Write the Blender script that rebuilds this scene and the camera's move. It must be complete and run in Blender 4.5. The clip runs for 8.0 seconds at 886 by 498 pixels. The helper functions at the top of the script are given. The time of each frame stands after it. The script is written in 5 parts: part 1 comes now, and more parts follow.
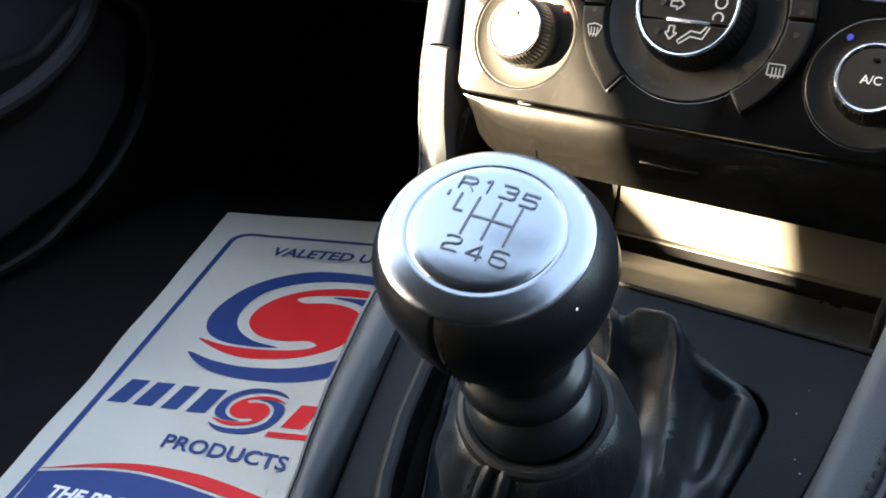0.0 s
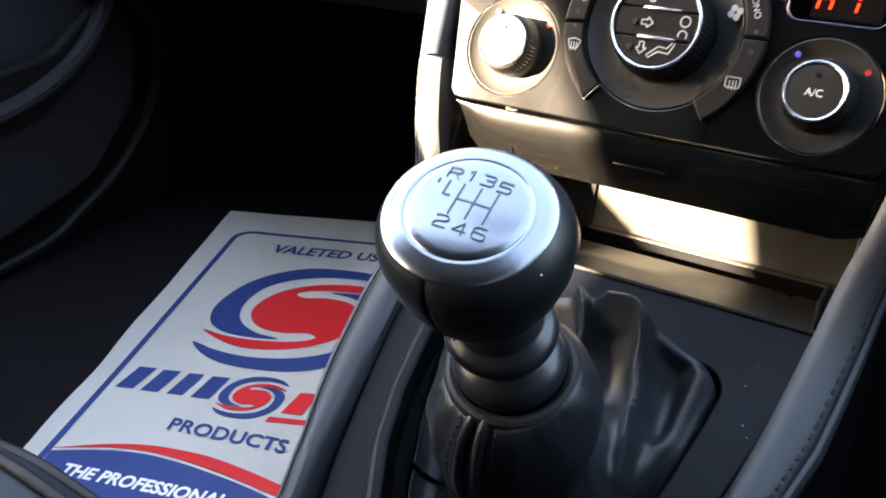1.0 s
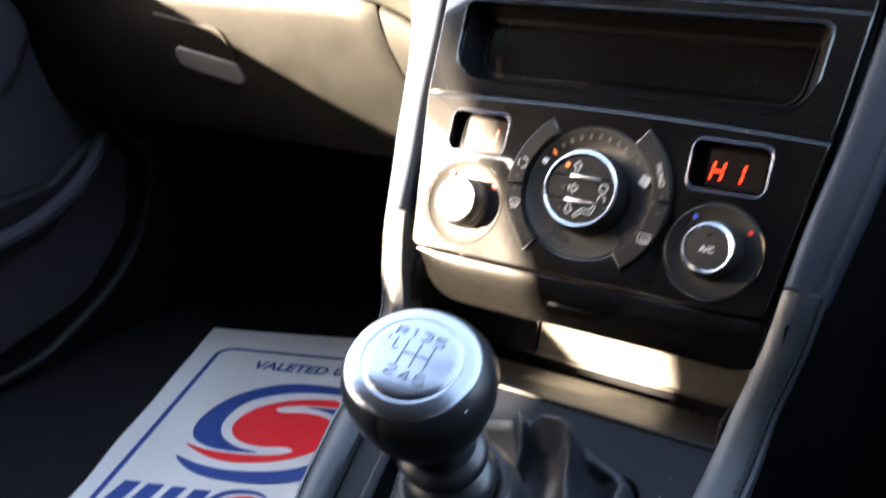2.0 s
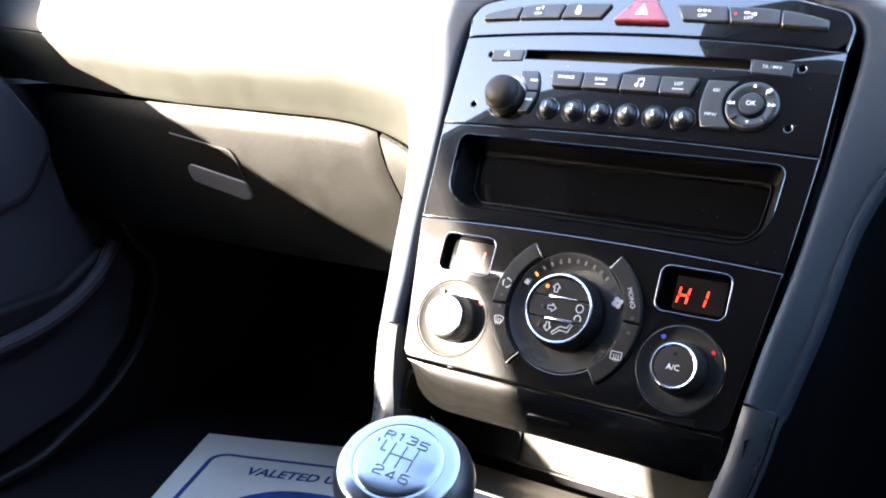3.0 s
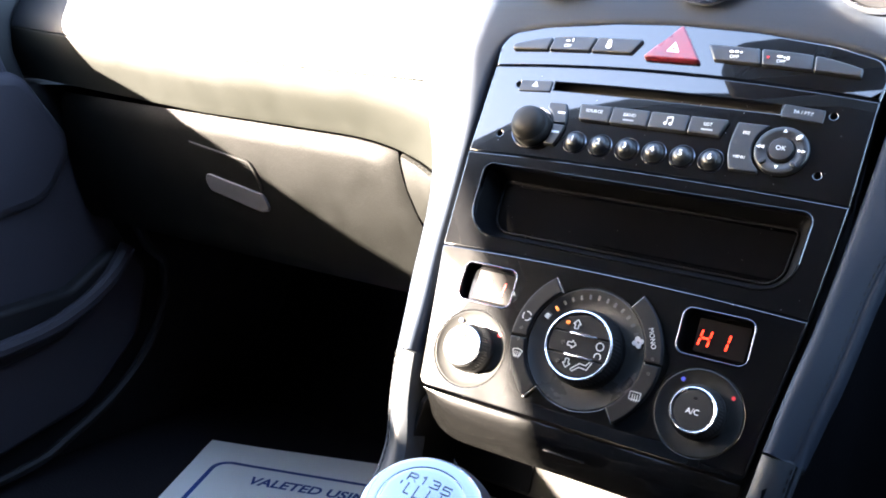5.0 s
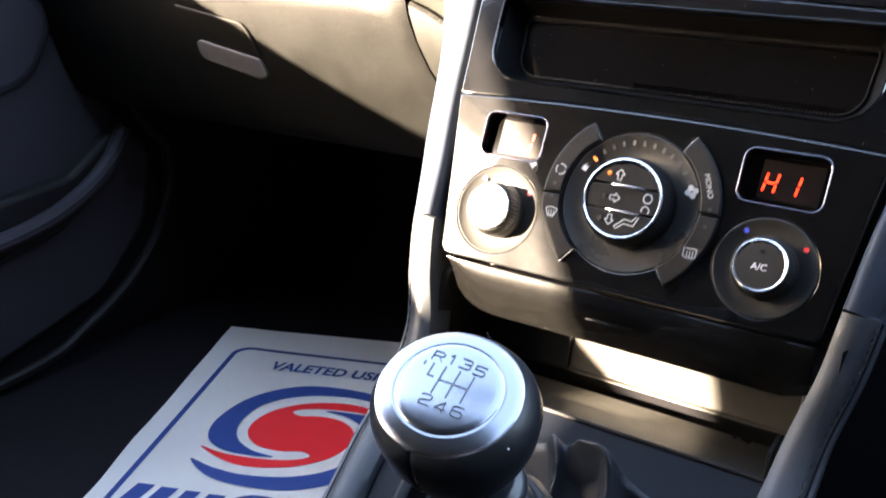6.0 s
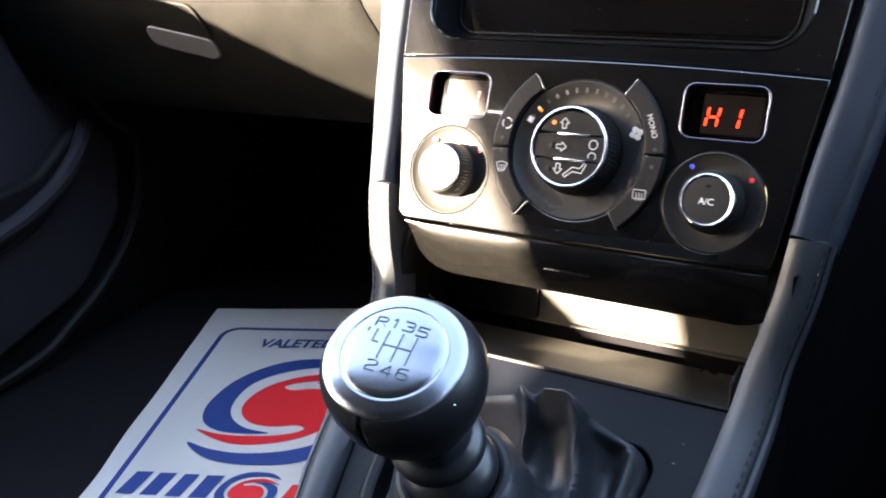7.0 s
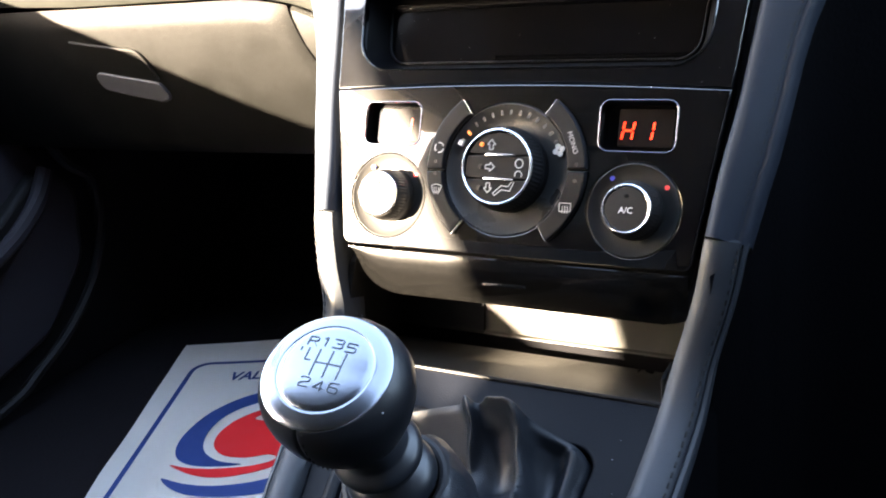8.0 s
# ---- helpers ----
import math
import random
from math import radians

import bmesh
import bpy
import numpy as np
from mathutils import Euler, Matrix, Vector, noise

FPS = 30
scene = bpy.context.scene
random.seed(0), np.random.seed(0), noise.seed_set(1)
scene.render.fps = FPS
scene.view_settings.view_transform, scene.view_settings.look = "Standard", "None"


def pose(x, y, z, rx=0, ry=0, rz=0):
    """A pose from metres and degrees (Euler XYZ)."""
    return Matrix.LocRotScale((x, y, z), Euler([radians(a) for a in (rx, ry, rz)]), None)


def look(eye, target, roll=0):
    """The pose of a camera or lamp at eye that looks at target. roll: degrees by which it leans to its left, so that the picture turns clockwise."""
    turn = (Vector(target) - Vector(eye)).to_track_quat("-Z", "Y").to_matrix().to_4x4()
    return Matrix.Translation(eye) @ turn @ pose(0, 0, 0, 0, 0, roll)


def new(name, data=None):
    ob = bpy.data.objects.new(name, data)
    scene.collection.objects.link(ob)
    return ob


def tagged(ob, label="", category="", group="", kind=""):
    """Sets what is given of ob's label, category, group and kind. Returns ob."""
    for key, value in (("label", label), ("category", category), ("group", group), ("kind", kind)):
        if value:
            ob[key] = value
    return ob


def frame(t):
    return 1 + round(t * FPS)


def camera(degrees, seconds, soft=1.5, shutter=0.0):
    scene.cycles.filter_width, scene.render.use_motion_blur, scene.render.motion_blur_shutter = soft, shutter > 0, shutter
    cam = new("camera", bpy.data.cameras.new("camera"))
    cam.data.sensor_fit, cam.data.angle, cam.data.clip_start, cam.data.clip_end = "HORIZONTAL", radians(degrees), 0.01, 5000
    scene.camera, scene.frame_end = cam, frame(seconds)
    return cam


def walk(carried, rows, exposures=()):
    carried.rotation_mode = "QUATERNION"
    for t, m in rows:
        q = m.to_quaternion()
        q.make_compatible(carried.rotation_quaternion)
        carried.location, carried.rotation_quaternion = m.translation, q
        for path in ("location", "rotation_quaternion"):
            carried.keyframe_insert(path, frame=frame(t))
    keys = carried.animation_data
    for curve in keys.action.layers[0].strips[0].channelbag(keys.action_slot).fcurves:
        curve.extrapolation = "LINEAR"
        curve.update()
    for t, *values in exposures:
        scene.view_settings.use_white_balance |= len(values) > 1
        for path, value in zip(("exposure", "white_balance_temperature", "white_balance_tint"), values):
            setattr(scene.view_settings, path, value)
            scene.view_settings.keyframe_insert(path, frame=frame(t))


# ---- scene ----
from mathutils.geometry import delaunay_2d_cdt

cam = camera(51.7, 8.0, soft=1.8, shutter=0.5)
ROWS = [
    (0.0, 0.0982, -0.3856, 0.4087, 63.90, -0.24, 32.42),
    (0.5, 0.1041, -0.4058, 0.4094, 64.36, -1.07, 32.07),
    (1.0, 0.1189, -0.4161, 0.4195, 64.25, -1.04, 32.49),
    (1.5, 0.1334, -0.4341, 0.4354, 66.27, -1.26, 31.88),
    (2.0, 0.1550, -0.4569, 0.4572, 70.89, -1.44, 31.32),
    (2.2, 0.1704, -0.4614, 0.4671, 72.89, -0.71, 31.91),
    (3.3, 0.1769, -0.4917, 0.4734, 78.28, -3.10, 31.45),
    (3.5, 0.1773, -0.4929, 0.4781, 78.00, -3.23, 31.84),
    (4.0, 0.1712, -0.4965, 0.4790, 78.55, -4.34, 31.92),
    (4.2, 0.1707, -0.4963, 0.4824, 78.48, -4.56, 32.07),
    (5.3, 0.1572, -0.4807, 0.4812, 77.72, -5.54, 31.91),
    (5.5, 0.1453, -0.4733, 0.4739, 75.44, -4.96, 31.38),
    (6.0, 0.1365, -0.4399, 0.4554, 70.58, -2.11, 32.66),
    (6.5, 0.1369, -0.4336, 0.4483, 69.70, -0.03, 31.86),
    (7.0, 0.1520, -0.4337, 0.4572, 68.10, 2.93, 30.26),
    (7.5, 0.1686, -0.4359, 0.4553, 69.06, 4.95, 29.30),
    (8.0, 0.1763, -0.4428, 0.4623, 69.34, 5.80, 27.48),
]
walk(cam, [(t, pose(*row)) for t, *row in ROWS],
     [(0.0, 5.92, 9300, 12), (1.0, 6.02, 8900, 17), (2.2, 6.11, 7900, 18), (3.3, 6.05, 6750, 16), (5.3, 6.05, 6850, 17), (6.0, 6.13, 8000, 19), (8.0, 6.11, 7900, 17)])

# ---- daylight: low sun from behind the passenger side, clear sky ----
SUN = Vector((0.80, 0.95, -0.28)).normalized()
world = bpy.data.worlds.new("sky")
scene.world = world
world.use_nodes = True
wn = world.node_tree.nodes
sky = wn.new("ShaderNodeTexSky")
sky.sky_type, sky.sun_disc = "NISHITA", False
sky.ozone_density = 1.7
sky.sun_elevation, sky.sun_rotation = radians(12.7), radians(220)
wn["Background"].inputs["Strength"].default_value = 0.083
world.node_tree.links.new(sky.outputs["Color"], wn["Background"].inputs["Color"])
sun = new("sun", bpy.data.lights.new("sun", "SUN"))
sun.data.energy, sun.data.angle, sun.data.color = 5.0, radians(0.6), (1.0, 0.92, 0.77)
sun.matrix_world = look((0, 0, 0), SUN)


# ---- materials ----
def material(name, colour, rough=0.5, metal=0.0, grain=0.0, grain_size=900.0, vary=0.25, vary_size=30.0,
             rough_vary=0.1, coat=0.0, specular=0.5, emission=0.0, dust=0.0, settle=None, cells=False, coat_ior=1.5):
    """A surface with colour that varies at two scales, grain relief and uneven gloss; sizes are waves per metre."""
    m = bpy.data.materials.new(name)
    m.use_nodes = True
    t = m.node_tree
    n, link = t.nodes, t.links.new
    b = n["Principled BSDF"]
    b.inputs["Metallic"].default_value = metal
    b.inputs["Coat Weight"].default_value = coat
    b.inputs["Coat Roughness"].default_value = 0.02
    b.inputs["Coat IOR"].default_value = coat_ior
    b.inputs["Specular IOR Level"].default_value = specular
    at = n.new("ShaderNodeTexCoord")
    big, fine = n.new("ShaderNodeTexNoise"), n.new("ShaderNodeTexNoise")
    big.inputs["Scale"].default_value, big.inputs["Detail"].default_value = vary_size, 4
    fine.inputs["Scale"].default_value, fine.inputs["Detail"].default_value = grain_size, 2
    for tex in (big, fine):
        link(at.outputs["Object"], tex.inputs["Vector"])
    mixed = n.new("ShaderNodeMix")
    mixed.data_type = "RGBA"
    dark = [c * (1 - vary) for c in colour]
    mixed.inputs["A"].default_value, mixed.inputs["B"].default_value = (*dark, 1), (*[min(1, c * (1 + vary)) for c in colour], 1)
    both = n.new("ShaderNodeMath")
    both.operation = "MULTIPLY_ADD"
    both.inputs[1].default_value = 0.35
    link(fine.outputs["Fac"], both.inputs[0])
    link(big.outputs["Fac"], both.inputs[2])
    shift = n.new("ShaderNodeMath")
    shift.operation = "SUBTRACT"
    shift.inputs[1].default_value = 0.175
    link(both.outputs[0], shift.inputs[0])
    link(shift.outputs[0], mixed.inputs["Factor"])
    colour_out = mixed.outputs["Result"]
    rv = n.new("ShaderNodeMapRange")
    rv.inputs["From Min"].default_value, rv.inputs["From Max"].default_value = 0.3, 0.7
    rv.inputs["To Min"].default_value, rv.inputs["To Max"].default_value = max(0.02, rough - rough_vary), min(1, rough + rough_vary)
    link(big.outputs["Fac"], rv.inputs["Value"])
    rough_out = rv.outputs["Result"]
    if dust:
        specks = n.new("ShaderNodeTexNoise")
        specks.inputs["Scale"].default_value, specks.inputs["Detail"].default_value = 850.0 if settle else 1400.0, 1
        link(at.outputs["Object"], specks.inputs["Vector"])
        cut = n.new("ShaderNodeMapRange")
        cut.inputs["From Min"].default_value, cut.inputs["From Max"].default_value = (0.62, 0.67) if settle else (0.68, 0.76)
        link(specks.outputs["Fac"], cut.inputs["Value"])
        patch = n.new("ShaderNodeMapRange")
        patch.inputs["From Min"].default_value, patch.inputs["From Max"].default_value = 0.40, 0.62
        patch.inputs["To Min"].default_value = 0.25
        link(big.outputs["Fac"], patch.inputs["Value"])
        amount = patch.outputs["Result"]
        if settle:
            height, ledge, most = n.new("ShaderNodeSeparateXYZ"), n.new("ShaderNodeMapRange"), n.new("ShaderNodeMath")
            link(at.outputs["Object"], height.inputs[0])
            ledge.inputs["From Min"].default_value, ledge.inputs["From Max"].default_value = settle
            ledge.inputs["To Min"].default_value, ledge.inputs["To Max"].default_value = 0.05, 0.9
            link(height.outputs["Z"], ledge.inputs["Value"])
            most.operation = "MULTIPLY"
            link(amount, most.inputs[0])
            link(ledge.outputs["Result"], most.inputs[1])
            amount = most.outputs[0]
        sparse = n.new("ShaderNodeMath")
        sparse.operation = "MULTIPLY"
        link(cut.outputs["Result"], sparse.inputs[0])
        link(amount, sparse.inputs[1])
        film = n.new("ShaderNodeMath")
        film.operation = "MULTIPLY_ADD"
        film.inputs[1].default_value, film.inputs[2].default_value = dust * 5, dust * 0.15
        link(sparse.outputs[0], film.inputs[0])
        over = n.new("ShaderNodeMix")
        over.data_type = "RGBA"
        link(film.outputs[0], over.inputs["Factor"])
        link(colour_out, over.inputs["A"])
        over.inputs["B"].default_value = (0.30, 0.28, 0.245, 1)
        colour_out = over.outputs["Result"]
    link(colour_out, b.inputs["Base Color"])
    link(rough_out, b.inputs["Roughness"])
    if grain:
        bump = n.new("ShaderNodeBump")
        bump.inputs["Strength"].default_value, bump.inputs["Distance"].default_value = grain, 0.0006
        if cells:
            cell = n.new("ShaderNodeTexVoronoi")
            cell.inputs["Scale"].default_value = grain_size
            link(at.outputs["Object"], cell.inputs["Vector"])
            link(cell.outputs["Distance"], bump.inputs["Height"])
        else:
            link(fine.outputs["Fac"], bump.inputs["Height"])
        link(bump.outputs["Normal"], b.inputs["Normal"])
    if emission:
        b.inputs["Emission Color"].default_value = (*colour, 1)
        b.inputs["Emission Strength"].default_value = emission
    return m


GLOSS = material("gloss_black_plastic", (0.0009, 0.0010, 0.0014), 0.18, specular=0.13, coat=1.0, coat_ior=1.62, rough_vary=0.03, dust=0.018, vary=0.2)
SATIN = material("satin_black_plastic", (0.0075, 0.0075, 0.0080), 0.40, specular=0.10, grain=0.08, grain_size=2500, rough_vary=0.06)
DISH = material("satin_grey_plastic", (0.016, 0.0157, 0.0152), 0.36, specular=0.3, grain=0.1, grain_size=2500)
KEY = material("smooth_black_key_plastic", (0.0075, 0.0080, 0.0092), 0.33, specular=0.48, grain=0.04, grain_size=2500, rough_vary=0.05)
WHEEL_M = material("grey_metallic_key", (0.15, 0.155, 0.17), 0.30, metal=0.9, vary=0.05, rough_vary=0.05)
RUBBER = material("black_soft_plastic", (0.008, 0.008, 0.009), 0.55, specular=0.2, grain=0.15, grain_size=1500)
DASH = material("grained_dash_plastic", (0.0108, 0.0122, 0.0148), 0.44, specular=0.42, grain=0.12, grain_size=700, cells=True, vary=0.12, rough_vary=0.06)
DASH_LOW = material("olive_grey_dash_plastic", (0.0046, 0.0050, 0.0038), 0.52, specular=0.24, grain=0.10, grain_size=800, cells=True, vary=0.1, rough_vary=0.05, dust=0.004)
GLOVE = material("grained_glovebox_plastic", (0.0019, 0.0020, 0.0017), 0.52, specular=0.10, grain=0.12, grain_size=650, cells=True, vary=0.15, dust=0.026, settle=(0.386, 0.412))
PADS = material("grey_stitched_leather", (0.0122, 0.0158, 0.0226), 0.50, specular=0.15, grain=0.10, grain_size=1600, cells=True, vary=0.1)
# Same leather as PADS, lightened: missing window light is put into its colour.
PADS_LIT = material("grey_leather_lightened", (0.0205, 0.0232, 0.0272), 0.44, specular=0.26, grain=0.12, grain_size=1600, cells=True, vary=0.12)
LEATHER = material("black_leather", (0.0056, 0.0063, 0.0080), 0.38, specular=0.34, grain=0.09, grain_size=1850, cells=True, vary=0.2, rough_vary=0.08)
BOOT = material("black_gaiter_leather", (0.0088, 0.0106, 0.0138), 0.40, specular=0.34, grain=0.22, grain_size=1700, cells=True, vary=0.2, rough_vary=0.08)
COLLAR = material("satin_collar_plastic", (0.0095, 0.0112, 0.0140), 0.34, specular=0.42, grain=0.05, grain_size=2500, rough_vary=0.05)
DECK_M = material("blue_black_deck_plastic", (0.0020, 0.0025, 0.0038), 0.34, specular=0.07, grain=0.35, grain_size=1400, rough_vary=0.06, dust=0.004)
TRAY_WALL = material("olive_tray_plastic", (0.021, 0.0202, 0.0172), 0.5, specular=0.3, grain=0.1, grain_size=1200, vary=0.1)
TRAY_M = material("ribbed_tray_mat", (0.0100, 0.0094, 0.0080), 0.34, specular=0.60, grain=0.10, grain_size=1300, cells=True)
CARPET = material("black_carpet", (0.0100, 0.0090, 0.0105), 0.95, specular=0.05, grain=1.0, grain_size=420, vary=0.5, vary_size=60)
DOOR_M = material("dark_door_plastic", (0.027, 0.026, 0.033), 0.55, specular=0.15, grain=0.3, grain_size=800, cells=True, vary=0.15)
PAPER = material("white_paper", (0.86, 0.83, 0.78), 0.75, grain=0.12, grain_size=300, vary=0.03, vary_size=12)
BLUE = material("blue_ink", (0.012, 0.044, 0.185), 0.6, vary=0.08)
RED = material("red_ink", (0.72, 0.017, 0.022), 0.6, vary=0.08)
BEZEL = material("dark_chrome", (0.15, 0.15, 0.17), 0.14, metal=1.0, vary=0.03, rough_vary=0.05)
LID = material("dusty_black_plastic", (0.0016, 0.0016, 0.0016), 0.20, specular=0.36, coat=0.3, rough_vary=0.0, dust=0.022, vary=0.1)
CHROME = material("chrome", (0.80, 0.81, 0.84), 0.24, metal=1.0, vary=0.03, rough_vary=0.05)
ALU = material("satin_aluminium", (0.20, 0.215, 0.24), 0.22, metal=1.0, vary=0.04, rough_vary=0.04, grain=0.03, grain_size=2500)
ENGRAVE = material("dark_engraving", (0.06, 0.065, 0.07), 0.4, metal=0.6)
WHITE = material("white_print", (0.60, 0.60, 0.60), 0.5, vary=0.04)
GREYP = material("grey_print", (0.30, 0.30, 0.30), 0.5, vary=0.04)
REDBTN = material("red_switch_plastic", (0.115, 0.010, 0.020), 0.30, coat=0.3, vary=0.08)
GLASS = material("dark_screen", (0.0014, 0.0013, 0.0014), 0.10, specular=0.3, coat=0.25, vary=0.2, rough_vary=0.02, dust=0.002)
SCREEN = material("smoked_display", (0.0028, 0.0019, 0.0019), 0.35, specular=0.10, vary=0.1, dust=0.002)
LED = material("red_led", (1.0, 0.03, 0.01), 0.4, emission=0.10, vary=0.0)
AMBER = material("amber_led", (0.6, 0.14, 0.02), 0.4, emission=0.02, vary=0.0)
REDDOT = material("red_dot", (0.75, 0.03, 0.03), 0.4, vary=0.05)
BLUEDOT = material("blue_dot", (0.02, 0.04, 0.38), 0.4, vary=0.05)
POCKET = material("dull_black_plastic", (0.0022, 0.0022, 0.0026), 0.45, specular=0.05, grain=0.05, grain_size=2500, rough_vary=0.05)
KNOB_M = material("soft_black_knob_plastic", (0.0150, 0.0145, 0.0140), 0.42, specular=0.10, grain=0.06, grain_size=2500)
DIAL_M = material("satin_dark_dial_plastic", (0.026, 0.0255, 0.0245), 0.32, specular=0.42, grain=0.08, grain_size=2500)
LATCH = material("grey_latch_plastic", (0.018, 0.018, 0.019), 0.5, vary=0.08)
THREAD = material("dark_thread", (0.0030, 0.0030, 0.0036), 0.9)
# Shade beside the driver's footwell is put into this near-black colour.
FLANK = material("shade_black_flank", (0.0014, 0.0014, 0.0018), 0.9, specular=0.02, grain=0.6, grain_size=500, vary=0.4)
HEAD = material("black_headlining", (0.010, 0.010, 0.011), 0.9, grain=0.4, grain_size=600)
ASPHALT = material("asphalt", (0.05, 0.05, 0.05), 0.9, vary=0.3, vary_size=2)


# ---- mesh helpers ----
def mesh_of(bm, smooth=35):
    bmesh.ops.recalc_face_normals(bm, faces=bm.faces)
    me = bpy.data.meshes.new("mesh")
    flat = bm.faces.layers.int.get("cap")
    crease = [i for i, e in enumerate(bm.edges) if flat and len({f[flat] for f in e.link_faces}) > 1]
    bm.to_mesh(me)
    bm.free()
    me.shade_smooth()
    me.set_sharp_from_angle(angle=radians(smooth))
    for i in crease:
        me.edges[i].use_edge_sharp = True
    return me


def thing(name, m, label, category, bm=None, mat=None, kind="", group="", smooth=35):
    me = None
    if bm:
        me = mesh_of(bm, smooth)
        me.materials.append(mat)
    ob = new(name, me)
    ob.matrix_world = m
    return tagged(ob, label, category, group, kind)


def part(name, bm, mat, parent, label="", smooth=35):
    me = mesh_of(bm, smooth)
    me.materials.append(mat)
    ob = new(name, me)
    ob.parent = parent
    return tagged(ob, label)


def rounded(points, r=0.002, seg=6):
    """A loop with its corners rounded; a point may carry a radius of its own."""
    out, k = [], len(points)
    for i, p in enumerate(points):
        a, b, c = Vector(points[i - 1][:2]), Vector(p[:2]), Vector(points[(i + 1) % k][:2])
        rr = p[2] if len(p) > 2 else r
        u, w = (a - b), (c - b)
        half = u.angle(w) / 2
        d = min(rr / math.tan(half), u.length * 0.49, w.length * 0.49)
        rr = d * math.tan(half)
        if rr < 1e-6:
            out.append(b)
            continue
        mid = b + (u.normalized() + w.normalized()).normalized() * (rr / math.sin(half))
        s, e = b + u.normalized() * d - mid, b + w.normalized() * d - mid
        turn = math.atan2(s.x * e.y - s.y * e.x, s.dot(e))
        for j in range(seg + 1):
            t = turn * j / seg
            out.append(mid + Vector((s.x * math.cos(t) - s.y * math.sin(t), s.x * math.sin(t) + s.y * math.cos(t))))
    return out


def ccw(loop):
    area = sum(a.x * b.y - b.x * a.y for a, b in zip(loop, loop[1:] + loop[:1]))
    return loop if area > 0 else loop[::-1]


def offset(loop, d):
    """Moves a counter-clockwise loop outwards by d."""
    out, k = [], len(loop)
    for i in range(k):
        e1, e2 = (loop[i] - loop[i - 1]), (loop[(i + 1) % k] - loop[i])
        n1, n2 = Vector((e1.y, -e1.x)), Vector((e2.y, -e2.x))
        n1 = n1.normalized() if n1.length > 1e-9 else n2.normalized()
        n2 = n2.normalized() if n2.length > 1e-9 else n1
        s = n1 + n2
        s = s / max(s.length_squared / 2, 0.5)
        out.append(loop[i] + s * d)
    return out


def circle(x, y, r, seg=40, ry=None):
    return [Vector((x + r * math.cos(a), y + (ry or r) * math.sin(a))) for a in [2 * math.pi * i / seg for i in range(seg)]]


def inside(p, loop):
    hit = False
    for a, b in zip(loop, loop[1:] + loop[:1]):
        if (a.y > p.y) != (b.y > p.y) and p.x < a.x + (p.y - a.y) / (b.y - a.y) * (b.x - a.x):
            hit = not hit
    return hit


def plate(outer, holes=(), top=0.0, depth=0.003, bevel=0.0004, bm=None, lift=None):
    """A flat piece with holes and softened front edges, from z = top - depth to z = top. lift(x, y) bends it."""
    bm = bm or bmesh.new()
    outer, holes = ccw(list(outer)), [ccw(list(h)) for h in holes]
    lift = lift or (lambda x, y: 0.0)

    def ring(loop, z):
        return [bm.verts.new((p.x, p.y, z + lift(p.x, p.y))) for p in loop]

    steps = [0, 30, 60, 90] if bevel > 0.0003 else [0, 90]
    loops = [offset(outer, -bevel)] + [offset(h, bevel) for h in holes]
    flat = [p for loop in loops for p in loop]
    edges, at = [], 0
    for loop in loops:
        edges += [(at + i, at + (i + 1) % len(loop)) for i in range(len(loop))]
        at += len(loop)
    flag = bm.faces.layers.int.get("cap") or bm.faces.layers.int.new("cap")
    vs, _, fs, *_ = delaunay_2d_cdt(flat, edges, [], 2, 1e-7)
    cap = [bm.verts.new((v.x, v.y, top + lift(v.x, v.y))) for v in vs]
    for f in fs:
        c = sum((vs[i] for i in f), Vector((0, 0))) / len(f)
        if not any(inside(c, h) for h in loops[1:]):
            bm.faces.new([cap[i] for i in f])[flag] = 1
    for n, loop in enumerate([outer] + holes):
        out = bevel if n == 0 else -bevel
        rows = [ring(loops[n], top)]
        rows += [ring(offset(loop, -out * (1 - math.sin(radians(g)))), top - bevel * (1 - math.cos(radians(g)))) for g in steps[1:]]
        rows.append(ring(loop, top - depth))
        for a, b in zip(rows, rows[1:]):
            for i in range(len(loop)):
                j = (i + 1) % len(loop)
                bm.faces.new((a[i], a[j], b[j], b[i]))
    bmesh.ops.remove_doubles(bm, verts=bm.verts, dist=2e-6)
    return bm


def lathe(profile, seg=48, x=0.0, y=0.0, bm=None, ribs=0, rib=0.0, rib_rows=()):
    """A turned piece about the z axis through (x, y); profile rows of radius and height; ribs cut round the rows named."""
    bm = bm or bmesh.new()
    rows = []
    for k, (r, z) in enumerate(profile):
        if r < 1e-6:
            rows.append([bm.verts.new((x, y, z))])
            continue
        ring = []
        for i in range(seg):
            a = 2 * math.pi * i / seg
            rr = r - (rib if ribs and k in rib_rows and (i * ribs * 2 // seg) % 2 else 0.0)
            ring.append(bm.verts.new((x + rr * math.cos(a), y + rr * math.sin(a), z)))
        rows.append(ring)
    for a, b in zip(rows, rows[1:]):
        for i in range(seg):
            j = (i + 1) % seg
            if len(a) == 1:
                bm.faces.new((a[0], b[i], b[j]))
            elif len(b) == 1:
                bm.faces.new((a[i], a[j], b[0]))
            else:
                bm.faces.new((a[i], a[j], b[j], b[i]))
    return bm


